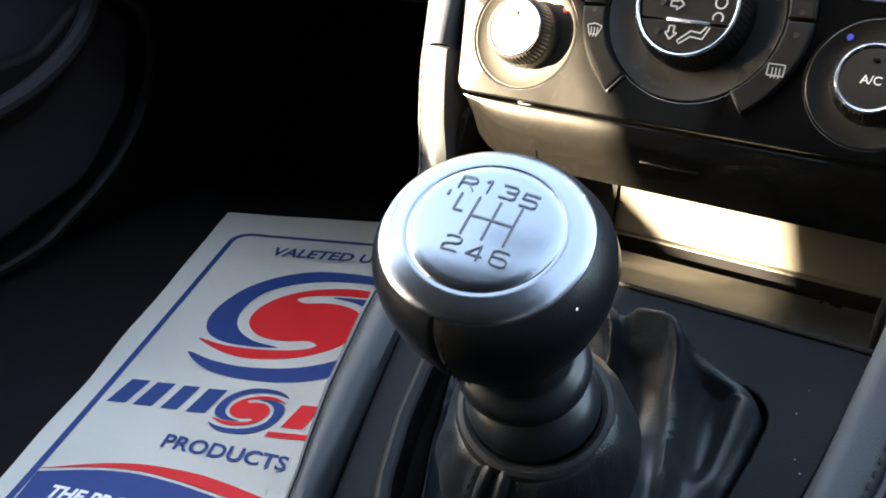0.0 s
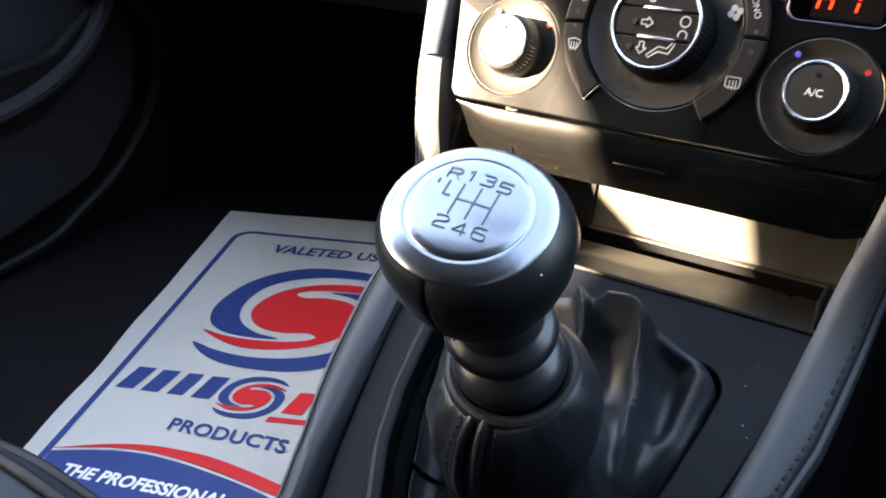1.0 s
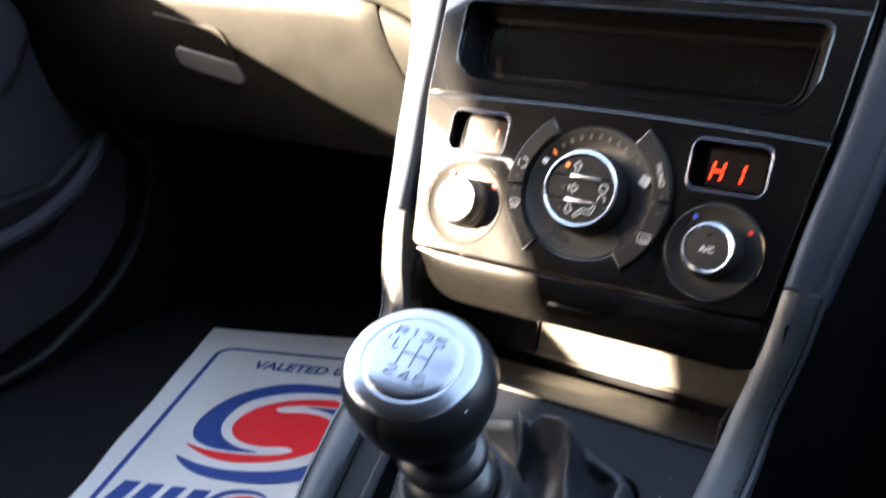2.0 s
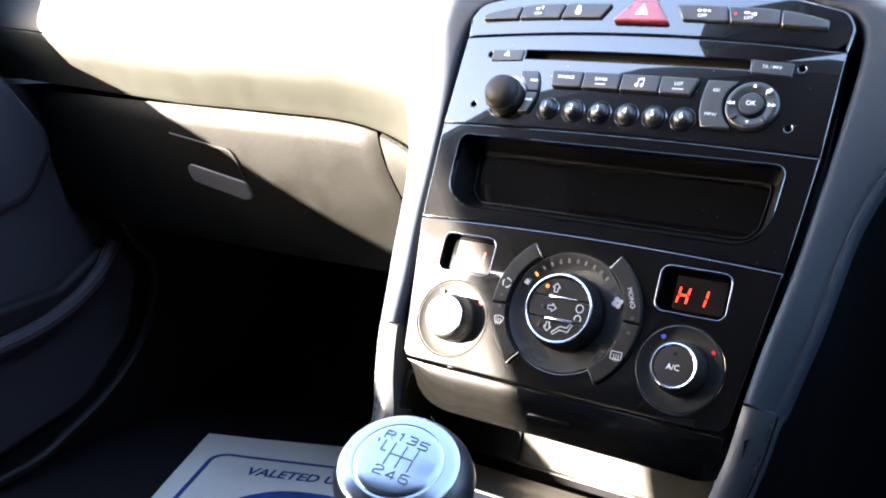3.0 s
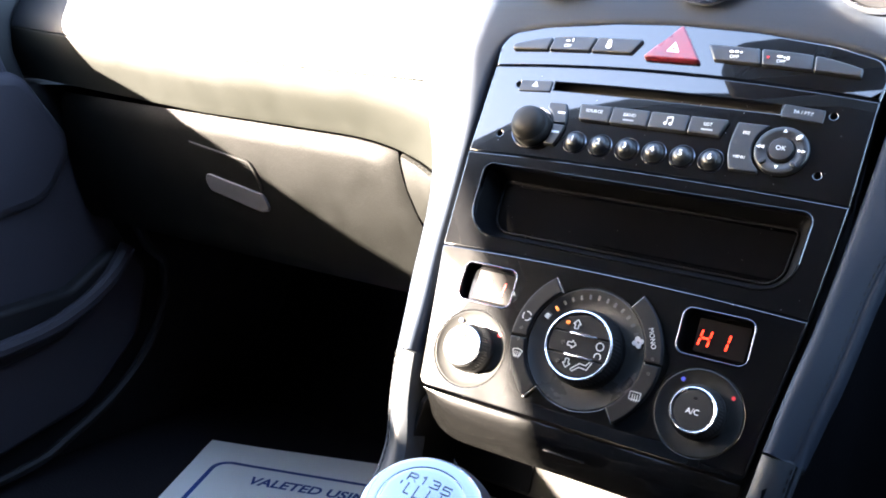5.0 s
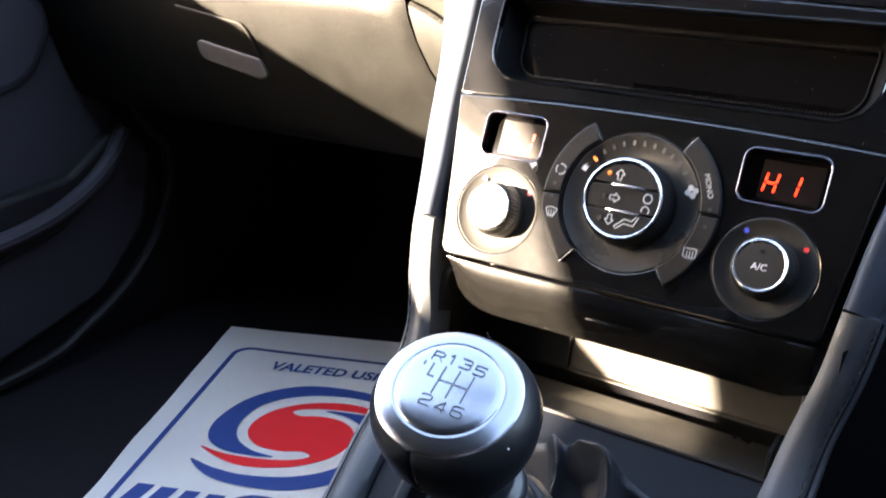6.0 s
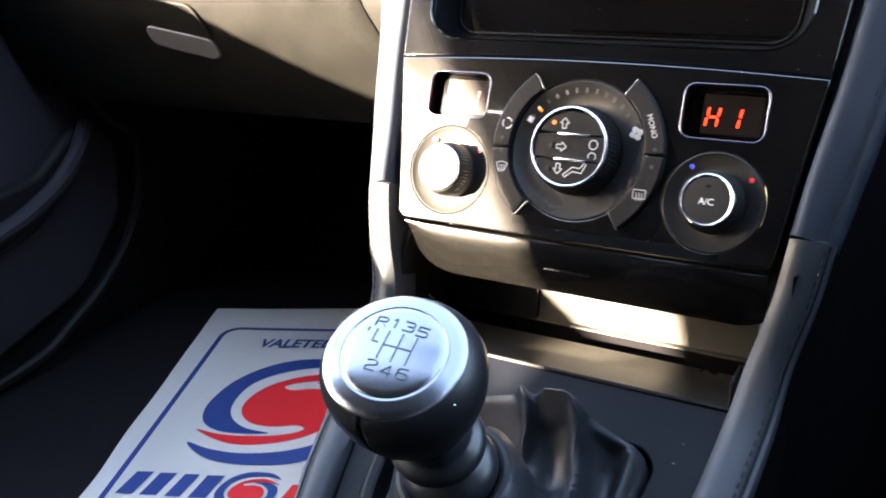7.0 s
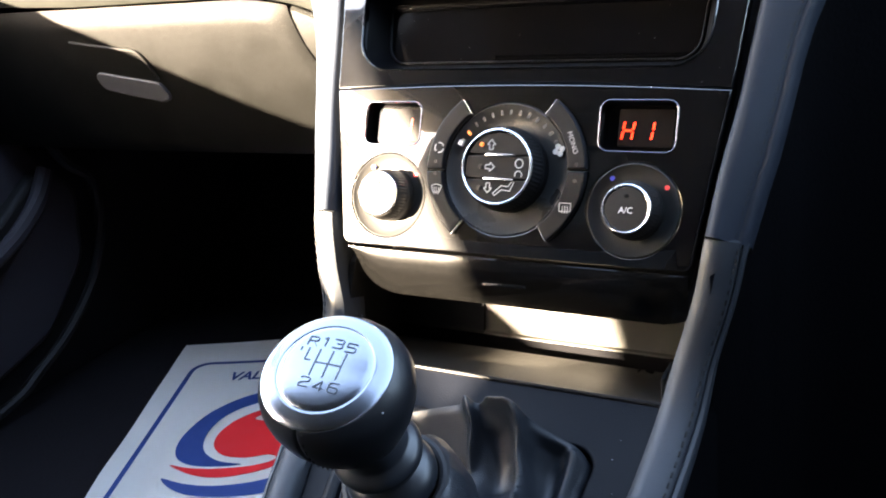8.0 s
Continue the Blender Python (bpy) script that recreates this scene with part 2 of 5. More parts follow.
def spline(points, n):
    """A smooth line through the points, n steps a span."""
    p = [Vector(q) for q in points]
    p = [p[0] * 2 - p[1]] + p + [p[-1] * 2 - p[-2]]
    out = []
    for i in range(1, len(p) - 2):
        for j in range(n):
            t = j / n
            a, b, c, d = p[i - 1], p[i], p[i + 1], p[i + 2]
            out.append(0.5 * (2 * b + (c - a) * t + (2 * a - 5 * b + 4 * c - d) * t * t + (3 * b - a - 3 * c + d) * t ** 3))
    return out + [p[-2]]


def loft(rows, closed=False, bm=None, caps=False):
    bm = bm or bmesh.new()
    vs = [[bm.verts.new(p) for p in row] for row in rows]
    for a, b in zip(vs, vs[1:]):
        k = len(a)
        for i in range(k if closed else k - 1):
            j = (i + 1) % k
            bm.faces.new((a[i], a[j], b[j], b[i]))
    if caps:
        bm.faces.new(vs[0])
        bm.faces.new(vs[-1][::-1])
    return bm


def tube(points, r, seg=8, bm=None):
    """A round cord along a line."""
    rows = []
    for i, p in enumerate(points):
        t = (points[min(i + 1, len(points) - 1)] - points[max(i - 1, 0)]).normalized()
        u = t.cross(Vector((0.31, 0.17, 0.93))).normalized()
        w = t.cross(u)
        rows.append([p + r * (math.cos(a) * u + math.sin(a) * w) for a in [2 * math.pi * k / seg for k in range(seg)]])
    return loft(rows, True, bm, True)


def box(x0, x1, y0, y1, z0, z1, bevel=0.002, bm=None, seg=2):
    own = bmesh.new()
    bmesh.ops.create_cube(own, size=1.0)
    for v in own.verts:
        v.co = ((x0 + x1) / 2 + v.co.x * (x1 - x0), (y0 + y1) / 2 + v.co.y * (y1 - y0), (z0 + z1) / 2 + v.co.z * (z1 - z0))
    if bevel:
        bmesh.ops.bevel(own, geom=own.edges, offset=bevel, segments=seg, affect="EDGES", profile=0.6)
    return own


def lettering(body, size, x, y, z, mat, parent, turn=0.0, shear=0.0, name="lettering", deep=0.00008, stretch=1.0, bold=0.0):
    """Words in the built-in font, centred at (x, y), lying in the xy plane of their parent."""
    cu = bpy.data.curves.new("words", "FONT")
    cu.body, cu.size, cu.align_x, cu.align_y, cu.extrude, cu.shear, cu.offset = body, size, "CENTER", "CENTER", deep, shear, bold
    cu.resolution_u = 3
    tmp = bpy.data.objects.new("words", cu)
    scene.collection.objects.link(tmp)
    me = bpy.data.meshes.new_from_object(tmp.evaluated_get(bpy.context.evaluated_depsgraph_get()))
    bpy.data.objects.remove(tmp)
    me.transform(pose(x, y, z, 0, 0, turn) @ Matrix.Diagonal((stretch, 1, 1, 1)))
    me.materials.clear()
    me.materials.append(mat)
    ob = new(name, me)
    ob.parent = parent
    return ob


def stroke(points, w, z, bm=None, deep=0.0001):
    """A flat line of width w through 2D points, slightly raised."""
    p = [Vector(q) for q in points]
    left, right = [], []
    for i in range(len(p)):
        t = (p[min(i + 1, len(p) - 1)] - p[max(i - 1, 0)]).normalized()
        n = Vector((-t.y, t.x)) * w / 2
        left.append(p[i] + n)
        right.append(p[i] - n)
    return plate(left + right[::-1], top=z + deep, depth=deep, bevel=0.0, bm=bm)


# ---- frames of the centre stack: x right, y up along the face, z out of it ----
STACK = pose(0, 0, 0.47, 62, 0, 0)
LOWER = STACK @ pose(0, -0.105, 0, 4.77, 0, 0)
DECK = pose(0, -0.12, 0.235, 26.57, 0, 0)


def half_width(v):
    return float(np.interp(v, [-0.2, -0.183, -0.105, -0.046, 0.0107, 0.03], [0.0862, 0.0889, 0.0999, 0.1048, 0.1066, 0.1066]))


# ---- cabin shell, floor and the world outside ----
def wall_box(name, label, dims, mat, category="wall", bevel=0.01):
    return thing(name, Matrix.Identity(4), label, category, box(*dims, bevel), mat, "structure")


thing("ground", Matrix.Identity(4), "grey asphalt car park around the car", "ground",
      plate(circle(0, 0, 900, 48), top=-0.30, depth=0.05, bevel=0.0), ASPHALT, "structure")
wall_box("floor_pan", "grey steel underbody of the car on the ground", (-0.80, 0.78, -1.9, 0.62, -0.30, -0.062), ASPHALT, "floor")
wall_box("floor", "black carpeted car floor in the footwells", (-0.76, 0.76, -1.9, 0.62, -0.06, 0.0), CARPET, "floor", 0.004)
thing("ceiling", Matrix.Identity(4), "black fabric headlining under the roof", "ceiling", plate([Vector(p) for p in ((-0.66, -1.9), (0.66, -1.9), (0.66, -0.56), (0.43, -0.43), (0.22, -0.365), (0.0, -0.34), (-0.22, -0.365), (-0.43, -0.43), (-0.615, -0.54), (-0.615, -1.1), (-0.66, -1.15))], top=1.0, depth=0.03, bevel=0.005), HEAD, "structure")
wall_box("wall_front", "black carpeted bulkhead behind the dashboard", (-0.76, 0.76, 0.56, 0.62, 0.0, 0.50), CARPET)
wall_box("wall_rear", "dark rear bench and parcel shelf", (-0.76, 0.76, -1.90, -1.65, 0.0, 0.99), CARPET)
# Unseen full-height wall, added to block daylight from the driver's window.
wall_box("wall_driver", "unseen dark wall closing the driver's side and window against light", (0.70, 0.78, -1.9, -0.10, 0.0, 1.0), DOOR_M)
wall_box("wall_driver_front", "dark lower front of the driver's door", (0.70, 0.78, -0.10, 0.62, 0.0, 0.50), DOOR_M)
wall_box("wall_side_front", "dark inner side of the front wing", (-0.78, -0.745, -0.02, 0.62, 0.0, 0.50), RUBBER)
# Unseen belt line with an added ramp that cuts the tray's sun patch.
belt = plate([Vector(q) for q in ((-1.9, 0.0), (-0.50, 0.0), (-0.50, 0.484), (-0.800, 0.484), (-0.812, 0.502), (-0.836, 0.502), (-0.9065, 0.484), (-1.9, 0.484))], top=0.0, depth=0.08, bevel=0.001)
for v in belt.verts:
    y, z, h = v.co
    v.co = (-0.72 + h, y, z)
thing("wall_rear_door", Matrix.Identity(4), "unseen dark lower rear passenger door with a ramp added to block sun", "wall", belt, DOOR_M, "structure")


def pillar(name, a, b, w, d, label):
    """A slanted roof pillar from a to b."""
    a, b = Vector(a), Vector(b)
    rows = [[p + Vector((sx * w, sy * d, 0)) for sx, sy in ((-1, -0.8), (-0.8, -1), (0.8, -1), (1, -0.8), (1, 0.8), (0.8, 1), (-0.8, 1), (-1, 0.8))]
            for p in (a, (a + b) / 2, b)]
    return thing(name, Matrix.Identity(4), label, "pillar", loft(rows, True, caps=True), DOOR_M, "structure")


# Unseen sun blocker: outline follows the dash shadow, slot above feeds the gloss reflection.
shadow_post = plate(rounded([(-1.06, 0.47), (-1.004, 0.516), (-0.968, 0.561), (-0.875, 0.606), (-0.794, 0.643), (-0.712, 0.700), (-0.660, 0.765), (-0.625, 0.815), (-0.75, 0.803), (-0.90, 0.790), (-1.035, 0.772), (-1.08, 0.80), (-1.075, 0.985), (-1.36, 0.985), (-1.40, 0.46)], 0.03, 5), top=0.0, depth=0.05, bevel=0.008)
for v in shadow_post.verts:
    y, z, h = v.co
    v.co = (-0.735 + h + 0.095 * (z - 0.46) / 0.52, y, z)
rail = plate(rounded([(-0.60, 0.845), (-0.70, 0.868), (-0.84, 0.905), (-1.00, 0.950), (-1.06, 0.966), (-1.085, 0.99), (-1.085, 1.03), (-0.54, 1.03), (-0.55, 0.90)], 0.02, 5), top=0.035, depth=0.09, bevel=0.008)
for v in rail.verts:
    y, z, h = v.co
    v.co = (-0.735 + h + 0.095 * (z - 0.46) / 0.52, y, z)
thing("roof_rail", Matrix.Identity(4), "dark trimmed roof rail over the passenger window", "roof rail", rail, DOOR_M, "structure")
thing("shadow_pillar", Matrix.Identity(4), "unseen broad dark pillar shape, outlined to cast the dash shadow", "pillar", shadow_post, DOOR_M, "structure")
pillar("pillar_3", (-0.735, 0.55, 0.50), (-0.63, -0.38, 0.985), 0.025, 0.03, "dark slanted windscreen pillar")
pillar("pillar_4", (0.735, 0.55, 0.50), (0.63, -0.38, 0.985), 0.025, 0.03, "dark slanted windscreen pillar")
pillar("pillar_5", (-0.72, -1.55, 0.50), (-0.60, -1.40, 0.985), 0.04, 0.12, "dark trimmed rear pillar")
pillar("pillar_6", (0.72, -1.55, 0.50), (0.60, -1.40, 0.985), 0.04, 0.12, "dark trimmed rear pillar")

# ---- dashboard ----
ROLL = spline([(0.104, 0.4142), (0.0945, 0.4144), (0.0922, 0.4162), (0.0880, 0.4235), (0.0825, 0.4330), (0.0772, 0.4430), (0.0738, 0.4535), (0.0724, 0.4622), (0.0742, 0.4640), (0.0724, 0.4660), (0.0785, 0.484), (0.100, 0.513), (0.150, 0.545), (0.22, 0.560), (0.36, 0.566), (0.56, 0.560)], 5)


CREASE = 40


def fillet(x):
    """How far the dash comes forward where it runs into the centre stack."""
    return -0.055 * max(0.0, (x + 0.215) / 0.085) ** 2 if x < 0 else 0.0


def droop(x):
    """How far the joint over the glovebox falls towards the centre stack."""
    return 0.0176 * (min(0.106, max(0.0, x + 0.30)) / 0.101) ** 2.6 if x < 0 else 0.0


def dash_rows(x0, x1, steps, low):
    rows = []
    for i in range(steps + 1):
        x = x0 + (x1 - x0) * i / steps
        bow = -0.003 * max(0.0, (-x - 0.30) / 0.40) ** 2 + fillet(x)
        sag = 0.010 * max(0.0, (-x - 0.45) / 0.25)
        line_of = ROLL[:CREASE + 1] + [Vector((0.090, 0.464)), Vector((0.12, 0.44))] if low else ROLL[CREASE:] + [Vector((0.56, 0.465)), Vector((0.085, 0.4655))]
        rows.append([Vector((x, p.x + bow, p.y + sag - droop(x) * max(0.0, min(1.0, (0.4600 - p.y) / 0.044)))) for p in line_of])
    return rows


dash = thing("dashboard", Matrix.Identity(4), "grey grained plastic dashboard with a soft rolled edge", "dashboard", kind="structure")
for x0, x1, steps in ((-0.712, -0.128, 80), (0.12, 0.70, 16)):
    part("dash_pad", loft(dash_rows(x0, x1, steps, False), True, caps=True), DASH, dash, "soft grained upper pad of the dashboard")
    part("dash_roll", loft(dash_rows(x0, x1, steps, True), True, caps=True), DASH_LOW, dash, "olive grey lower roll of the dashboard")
part("dash_top", loft([[Vector((x, y, z)) for y, z in ((0.09, 0.555), (0.16, 0.575), (0.34, 0.575), (0.56, 0.565), (0.56, 0.40), (0.10, 0.40))]
                       for x in (-0.16, -0.14, 0.0, 0.14, 0.16)], True, caps=True), DASH, dash)


def glove_end(z):
    """The curved right end of the glovebox lid at a height."""
    return -0.2345 + 0.0686 * min(1.0, max(0.0, (0.4135 - z) / 0.122)) ** 1.5


for x0, x1 in ((-0.2355, -0.10), (0.10, 0.70)):
    rows = []
    for i in range(9):
        row = []
        for y, z in ((0.102, 0.4128), (0.0920, 0.4124), (0.0895, 0.410), (0.0895, 0.404), (0.0912, 0.385), (0.0950, 0.365), (0.1005, 0.345), (0.108, 0.322), (0.1165, 0.298), (0.128, 0.285), (0.40, 0.26), (0.40, 0.40)):
            a = glove_end(z) + 0.0022 if x0 < 0 else x0
            x = a + (x1 - a) * i / 8
            row.append(Vector((x, y + (fillet(min(x, -0.128)) + 0.0045 * (1 - i / 8) ** 5 * (x0 < 0) if y < 0.2 else 0.0), z - droop(x) * max(0.0, min(1.0, (z - 0.34) / 0.07)))))
        rows.append(row)
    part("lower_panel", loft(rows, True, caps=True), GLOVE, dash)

# ---- glovebox ----
glovebox = thing("glovebox", Matrix.Identity(4), "grained grey plastic glovebox, closed, under the dashboard", "glovebox")


def glove_face(x, z):
    """Depth of the lid's face."""
    t = (0.411 - z) / 0.125
    return 0.089 + 0.006 * t + 0.027 * t * t + 0.018 * max(0.0, (-x - 0.30) / 0.40) ** 2


rows = []
for i in range(41):
    s = i / 40
    row = []
    for j in range(15):
        t = j / 14
        right = glove_end(0.4128 - 0.122 * t)
        x = right + (-0.66 - right) * s
        z = 0.4128 - 0.122 * t - 0.010 * s * t - droop(x) * (1 - t) ** 2
        edge = min(s * 0.42, t * 0.122, (1 - t) * 0.122)
        row.append(Vector((x, glove_face(x, z) + max(0.0, 0.004 - edge) ** 2 * 250, z)))
    rows.append(row)
lid = loft(rows)
bmesh.ops.solidify(lid, geom=lid.faces[:], thickness=-0.012)
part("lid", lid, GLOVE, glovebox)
# finger recess with its lip, and the paler release paddle under it
lip = []
for i in range(25):
    t = i / 24
    x = -0.462 + 0.088 * t
    z = 0.3865 - 0.010 * t - 0.022 * max(0.0, (t - 0.8) / 0.2) ** 2
    lip.append(Vector((x, glove_face(x, z) - 0.0015, z)))
part("recess_lip", tube(lip, 0.0013, 8), GLOVE, glovebox, "raised lip over the finger recess")


def on_face(loop, out, thick):
    """A flat loop in x and z laid on the lid's face, proud by out."""
    bm = plate(loop, top=out, depth=thick, bevel=0.0012)
    for v in bm.verts:
        x, z, h = v.co
        v.co = (x, glove_face(x, z) - h, z)
    return bm


part("release_paddle", on_face(rounded([(-0.446, 0.3620), (-0.374, 0.3520), (-0.366, 0.3385), (-0.378, 0.3350), (-0.440, 0.3455)], 0.0075), 0.0030, 0.006), LATCH, glovebox, "pale grey release paddle")

# ---- passenger door, kick panel ----
door = thing("door_1", Matrix.Identity(4), "closed passenger door with dark plastic lining and a pocket", "door", kind="structure")


def outline_plate(points, x, thick, mat, name, label="", r=0.03, bevel=0.006):
    bm = plate(rounded(points, r, 8), top=0.0, depth=thick, bevel=bevel)
    for v in bm.verts:
        y, z, h = v.co
        v.co = (x + h, y, z)
    return part(name, bm, mat, door, label)


outline_plate([(-0.50, -0.02, 0.01), (0.00, 0.02, 0.06), (0.15, 0.062, 0.06), (0.215, 0.13, 0.04), (0.228, 0.21, 0.03), (0.20, 0.235, 0.02), (0.165, 0.285), (0.110, 0.365), (0.060, 0.412, 0.03), (0.030, 0.474, 0.01), (-0.20, 0.474, 0.04), (-0.36, 0.466, 0.04), (-0.50, 0.466, 0.01)], -0.665, 0.10, DOOR_M, "door_card", r=0.02, bevel=0.008)
outline_plate([(-0.50, 0.10), (-0.02, 0.125, 0.05), (0.10, 0.150, 0.05), (0.155, 0.19, 0.03), (0.178, 0.238, 0.01), (0.165, 0.242, 0.008), (0.11, 0.205, 0.03), (-0.02, 0.190, 0.05), (-0.50, 0.185)], -0.650, 0.03, RUBBER, "pocket", "dark map pocket")
rim = [(-0.655 + 0.012, y, z) for y, z in ((-0.50, 0.150), (-0.20, 0.150), (-0.02, 0.156), (0.06, 0.166), (0.115, 0.186), (0.152, 0.213), (0.176, 0.246))]
part("pocket_rim", tube(spline(rim, 6), 0.009, 10), DOOR_M, door, "smooth raised rim of the map pocket")
outline_plate([(-0.5, 0.25), (-0.05, 0.262, 0.04), (0.09, 0.30, 0.05), (0.12, 0.36), (0.06, 0.43), (-0.5, 0.43)], -0.655, 0.03, DOOR_M, "armrest_panel", r=0.03, bevel=0.012)
seal = [(-0.655, y, z) for y, z in ((-0.50, -0.006), (0.00, 0.010), (0.12, 0.040), (0.20, 0.095), (0.236, 0.16), (0.238, 0.215), (0.212, 0.242), (0.185, 0.29))]
part("door_seal", tube(spline(seal, 6), 0.006, 8), RUBBER, door, "black rubber door seal")
outline_plate([(-0.080, 0.450), (-0.050, 0.486, 0.02), (-0.020, 0.505, 0.02), (0.008, 0.535, 0.02), (0.035, 0.59), (0.100, 0.59), (0.086, 0.513, 0.02), (0.0685, 0.478, 0.03), (0.0705, 0.450, 0.03), (0.090, 0.410), (0.105, 0.385), (-0.08, 0.385)], -0.688, 0.03, DASH, "mirror_corner", "grey corner piece at the foot of the window", r=0.006, bevel=0.005)
thing("wall_kick", Matrix.Identity(4), "dark plastic kick panel and sill beside the footwell", "wall", box(-0.74, -0.68, -0.6, 0.56, 0.0, 0.42, 0.01), RUBBER, "structure")

# ---- footwell: rising bulkhead carpet ----
toe = loft([[Vector((x, y, z)) for y, z in ((0.405, 0.002), (0.43, 0.025), (0.48, 0.11), (0.545, 0.25), (0.56, 0.26))] for x in (-0.68, -0.4, -0.09)])
bmesh.ops.solidify(toe, geom=toe.faces[:], thickness=0.02)
thing("toe_board", Matrix.Identity(4), "black carpeted toe board rising at the front of the footwell", "floor", toe, CARPET, "structure")

# ---- centre console ----
SIDE = [(0.083, 0.608), (0.036, 0.519), (0.007, 0.4665), (-0.0180, 0.4230), (-0.0455, 0.3755), (-0.0635, 0.3452), (-0.0785, 0.3205), (-0.0865, 0.295), (-0.0945, 0.270), (-0.109, 0.2495), (-0.140, 0.229), (-0.1705, 0.2131), (-0.2001, 0.1983), (-0.2242, 0.1863), (-0.2644, 0.1661), (-0.416, 0.0902)]
SIDE_X = [0.1195, 0.1165, 0.1130, 0.1088, 0.1035, 0.0985, 0.0955, 0.0920, 0.0858, 0.0820, 0.0778, 0.0728, 0.0672, 0.0605, 0.0520, 0.0500]
SIDE_W = [2.0, 1.75, 1.4, 1.12, 1.02, 1.02, 1.16, 1.10, 1.08, 1.15, 1.18, 1.02, 0.72, 0.70, 0.70, 0.70]
PAD = [(0.0, -0.016), (0.0, -0.003), (0.0006, 0.0025), (0.0022, 0.0058), (0.005, 0.0075), (0.009, 0.0078), (0.0125, 0.0068), (0.0138, 0.0058), (0.0143, 0.0048), (0.0148, 0.0058), (0.0162, 0.0058), (0.0174, 0.0044), (0.0182, 0.0016), (0.0184, -0.0060)]
line = spline([(x, *p) for x, p in zip(SIDE_X, SIDE)], 8)
SIDE_TILT = [4, 7, 14, 26, 36, 36, 36, 32, 26, 20, 14, 10, 8, 8, 8, 8]
tilts = np.radians(np.interp(np.linspace(0, len(SIDE) - 1, len(line)), range(len(SIDE)), SIDE_TILT))
widths = np.interp(np.linspace(0, len(SIDE) - 1, len(line)), range(len(SIDE)), SIDE_W)


def pad_point(i, s, h, side):
    a, b = line[max(i - 1, 0)], line[min(i + 1, len(line) - 1)]
    t = Vector((0, b.y - a.y, b.z - a.z)).normalized()
    n = Vector((0, t.z, -t.y))
    n = n if n.y < 0 else -n
    p, c, d = line[i], math.cos(tilts[i]), math.sin(tilts[i])
    inner = s == 0.0
    s, h = s * widths[i] - 0.003, h - 0.004
    if inner:
        c, d = 1.0, 0.0
    s, h = s * c + h * d, h * c - s * d
    return Vector((side * (p.x + 0.0022 + s), p.y, p.z)) + n * (h - 0.001 + 0.003 * min(1.0, max(0.0, (i - 64) / 24)))


CUT = 8 * 6


def stitches(way, gap=0.0042, size=0.00048):
    """Short threads along a line, evenly spaced."""
    bm, run, last = bmesh.new(), 0.0, None
    for a, b in zip(way, way[1:]):
        for k in range(6):
            q = a.lerp(b, k / 6)
            run += (q - last).length if last else 0.0
            if last and run > gap:
                d = (q - last).normalized() * gap * 0.27
                tube([q - d, q - d * 0.5, q + d * 0.5, q + d], size, 6, bm)
                run = 0.0
            last = q
    return bm


for side in (-1, 1):
    rows = [[pad_point(i, s, h, side) for s, h in PAD] for i in range(CUT, len(line))]
    rows[0] = [q + (rows[1][k] - q) * 0.12 for k, q in enumerate(rows[0])]
    rows.insert(0, [q + Vector((0, 0.0025, 0.0)) for q in rows[0]])
    bolster = thing("console_bolster", Matrix.Identity(4), "padded grey leather side bolster of the console with a stitched seam", "console trim", group="console bolsters")
    part("pad", loft(rows), PADS_LIT, bolster)
    part("stitching", stitches([pad_point(i, 0.0122, 0.0073, side) for i in range(CUT, len(line) if side > 0 else CUT + 20)]), THREAD, bolster, "dark stitches")

# deck round the gear lever, with its opening
GAITER = rounded([(0.0595, 0.000, 0.011), (-0.0595, 0.000, 0.011), (-0.0575, -0.023, 0.04), (-0.0535, -0.0515, 0.05), (-0.0470, -0.075, 0.04), (-0.0360, -0.098, 0.02), (-0.016, -0.114, 0.02), (0.016, -0.114, 0.02), (0.0360, -0.098, 0.02), (0.0470, -0.075, 0.04), (0.0535, -0.0515, 0.05), (0.0575, -0.023, 0.04)], 0.012, 8)
DECK_SIDE = [(0.0832, 0.0275), (0.0815, 0.012), (0.0775, -0.0206), (0.0710, -0.055), (0.0640, -0.088), (0.0565, -0.115), (0.0480, -0.16), (0.046, -0.33)]
deck_edge = rounded([(x, y) for x, y in DECK_SIDE[::-1]] + [(-x, y) for x, y in DECK_SIDE], 0.003)
console = thing("centre_console", DECK, "blue-black plastic centre console between the seats", "console", kind="structure")
part("deck", plate(deck_edge, [GAITER], 0.0, 0.012, 0.0012), DECK_M, console)
rim_bm = plate(offset(ccw(list(GAITER)), 0.0075), [GAITER], 0.0014, 0.030, 0.0037)
for v in rim_bm.verts:
    v.co.z -= 0.0050 * max(0.0, min(1.0, (v.co.x + 0.045) / 0.03))
part("gaiter_rim", rim_bm, SATIN, console, "rounded rim of the gaiter opening")
part("side_wall", box(-0.046, 0.046, -0.36, 0.03, -0.30, -0.070, 0.004), RUBBER, console)
for side in (-1, 1):
    tips = [DECK.inverted() @ pad_point(i, *PAD[-1], side) for i in range(CUT, len(line))]
    feet = [DECK.inverted() @ Vector((side * (pad_point(i, *PAD[-1], 1).x + 0.006), pad_point(i, *PAD[-1], side).y + 0.004, 0.0)) for i in range(CUT, len(line))]
    part("flank", loft([[a, a.lerp(b, 0.06) + Vector((side * 0.003, 0, 0)), b] for a, b in zip(tips, feet)]), FLANK, console, "plastic flank down to the carpet, coloured near-black for shade")
part("front_wall", box(-0.088, 0.088, 0.10, 0.20, -0.32, 0.06, 0.004), RUBBER, console)

# open tray under the stack
tray = thing("storage_tray", Matrix.Identity(4), "open black storage tray with a ribbed rubber mat under the stack", "tray")
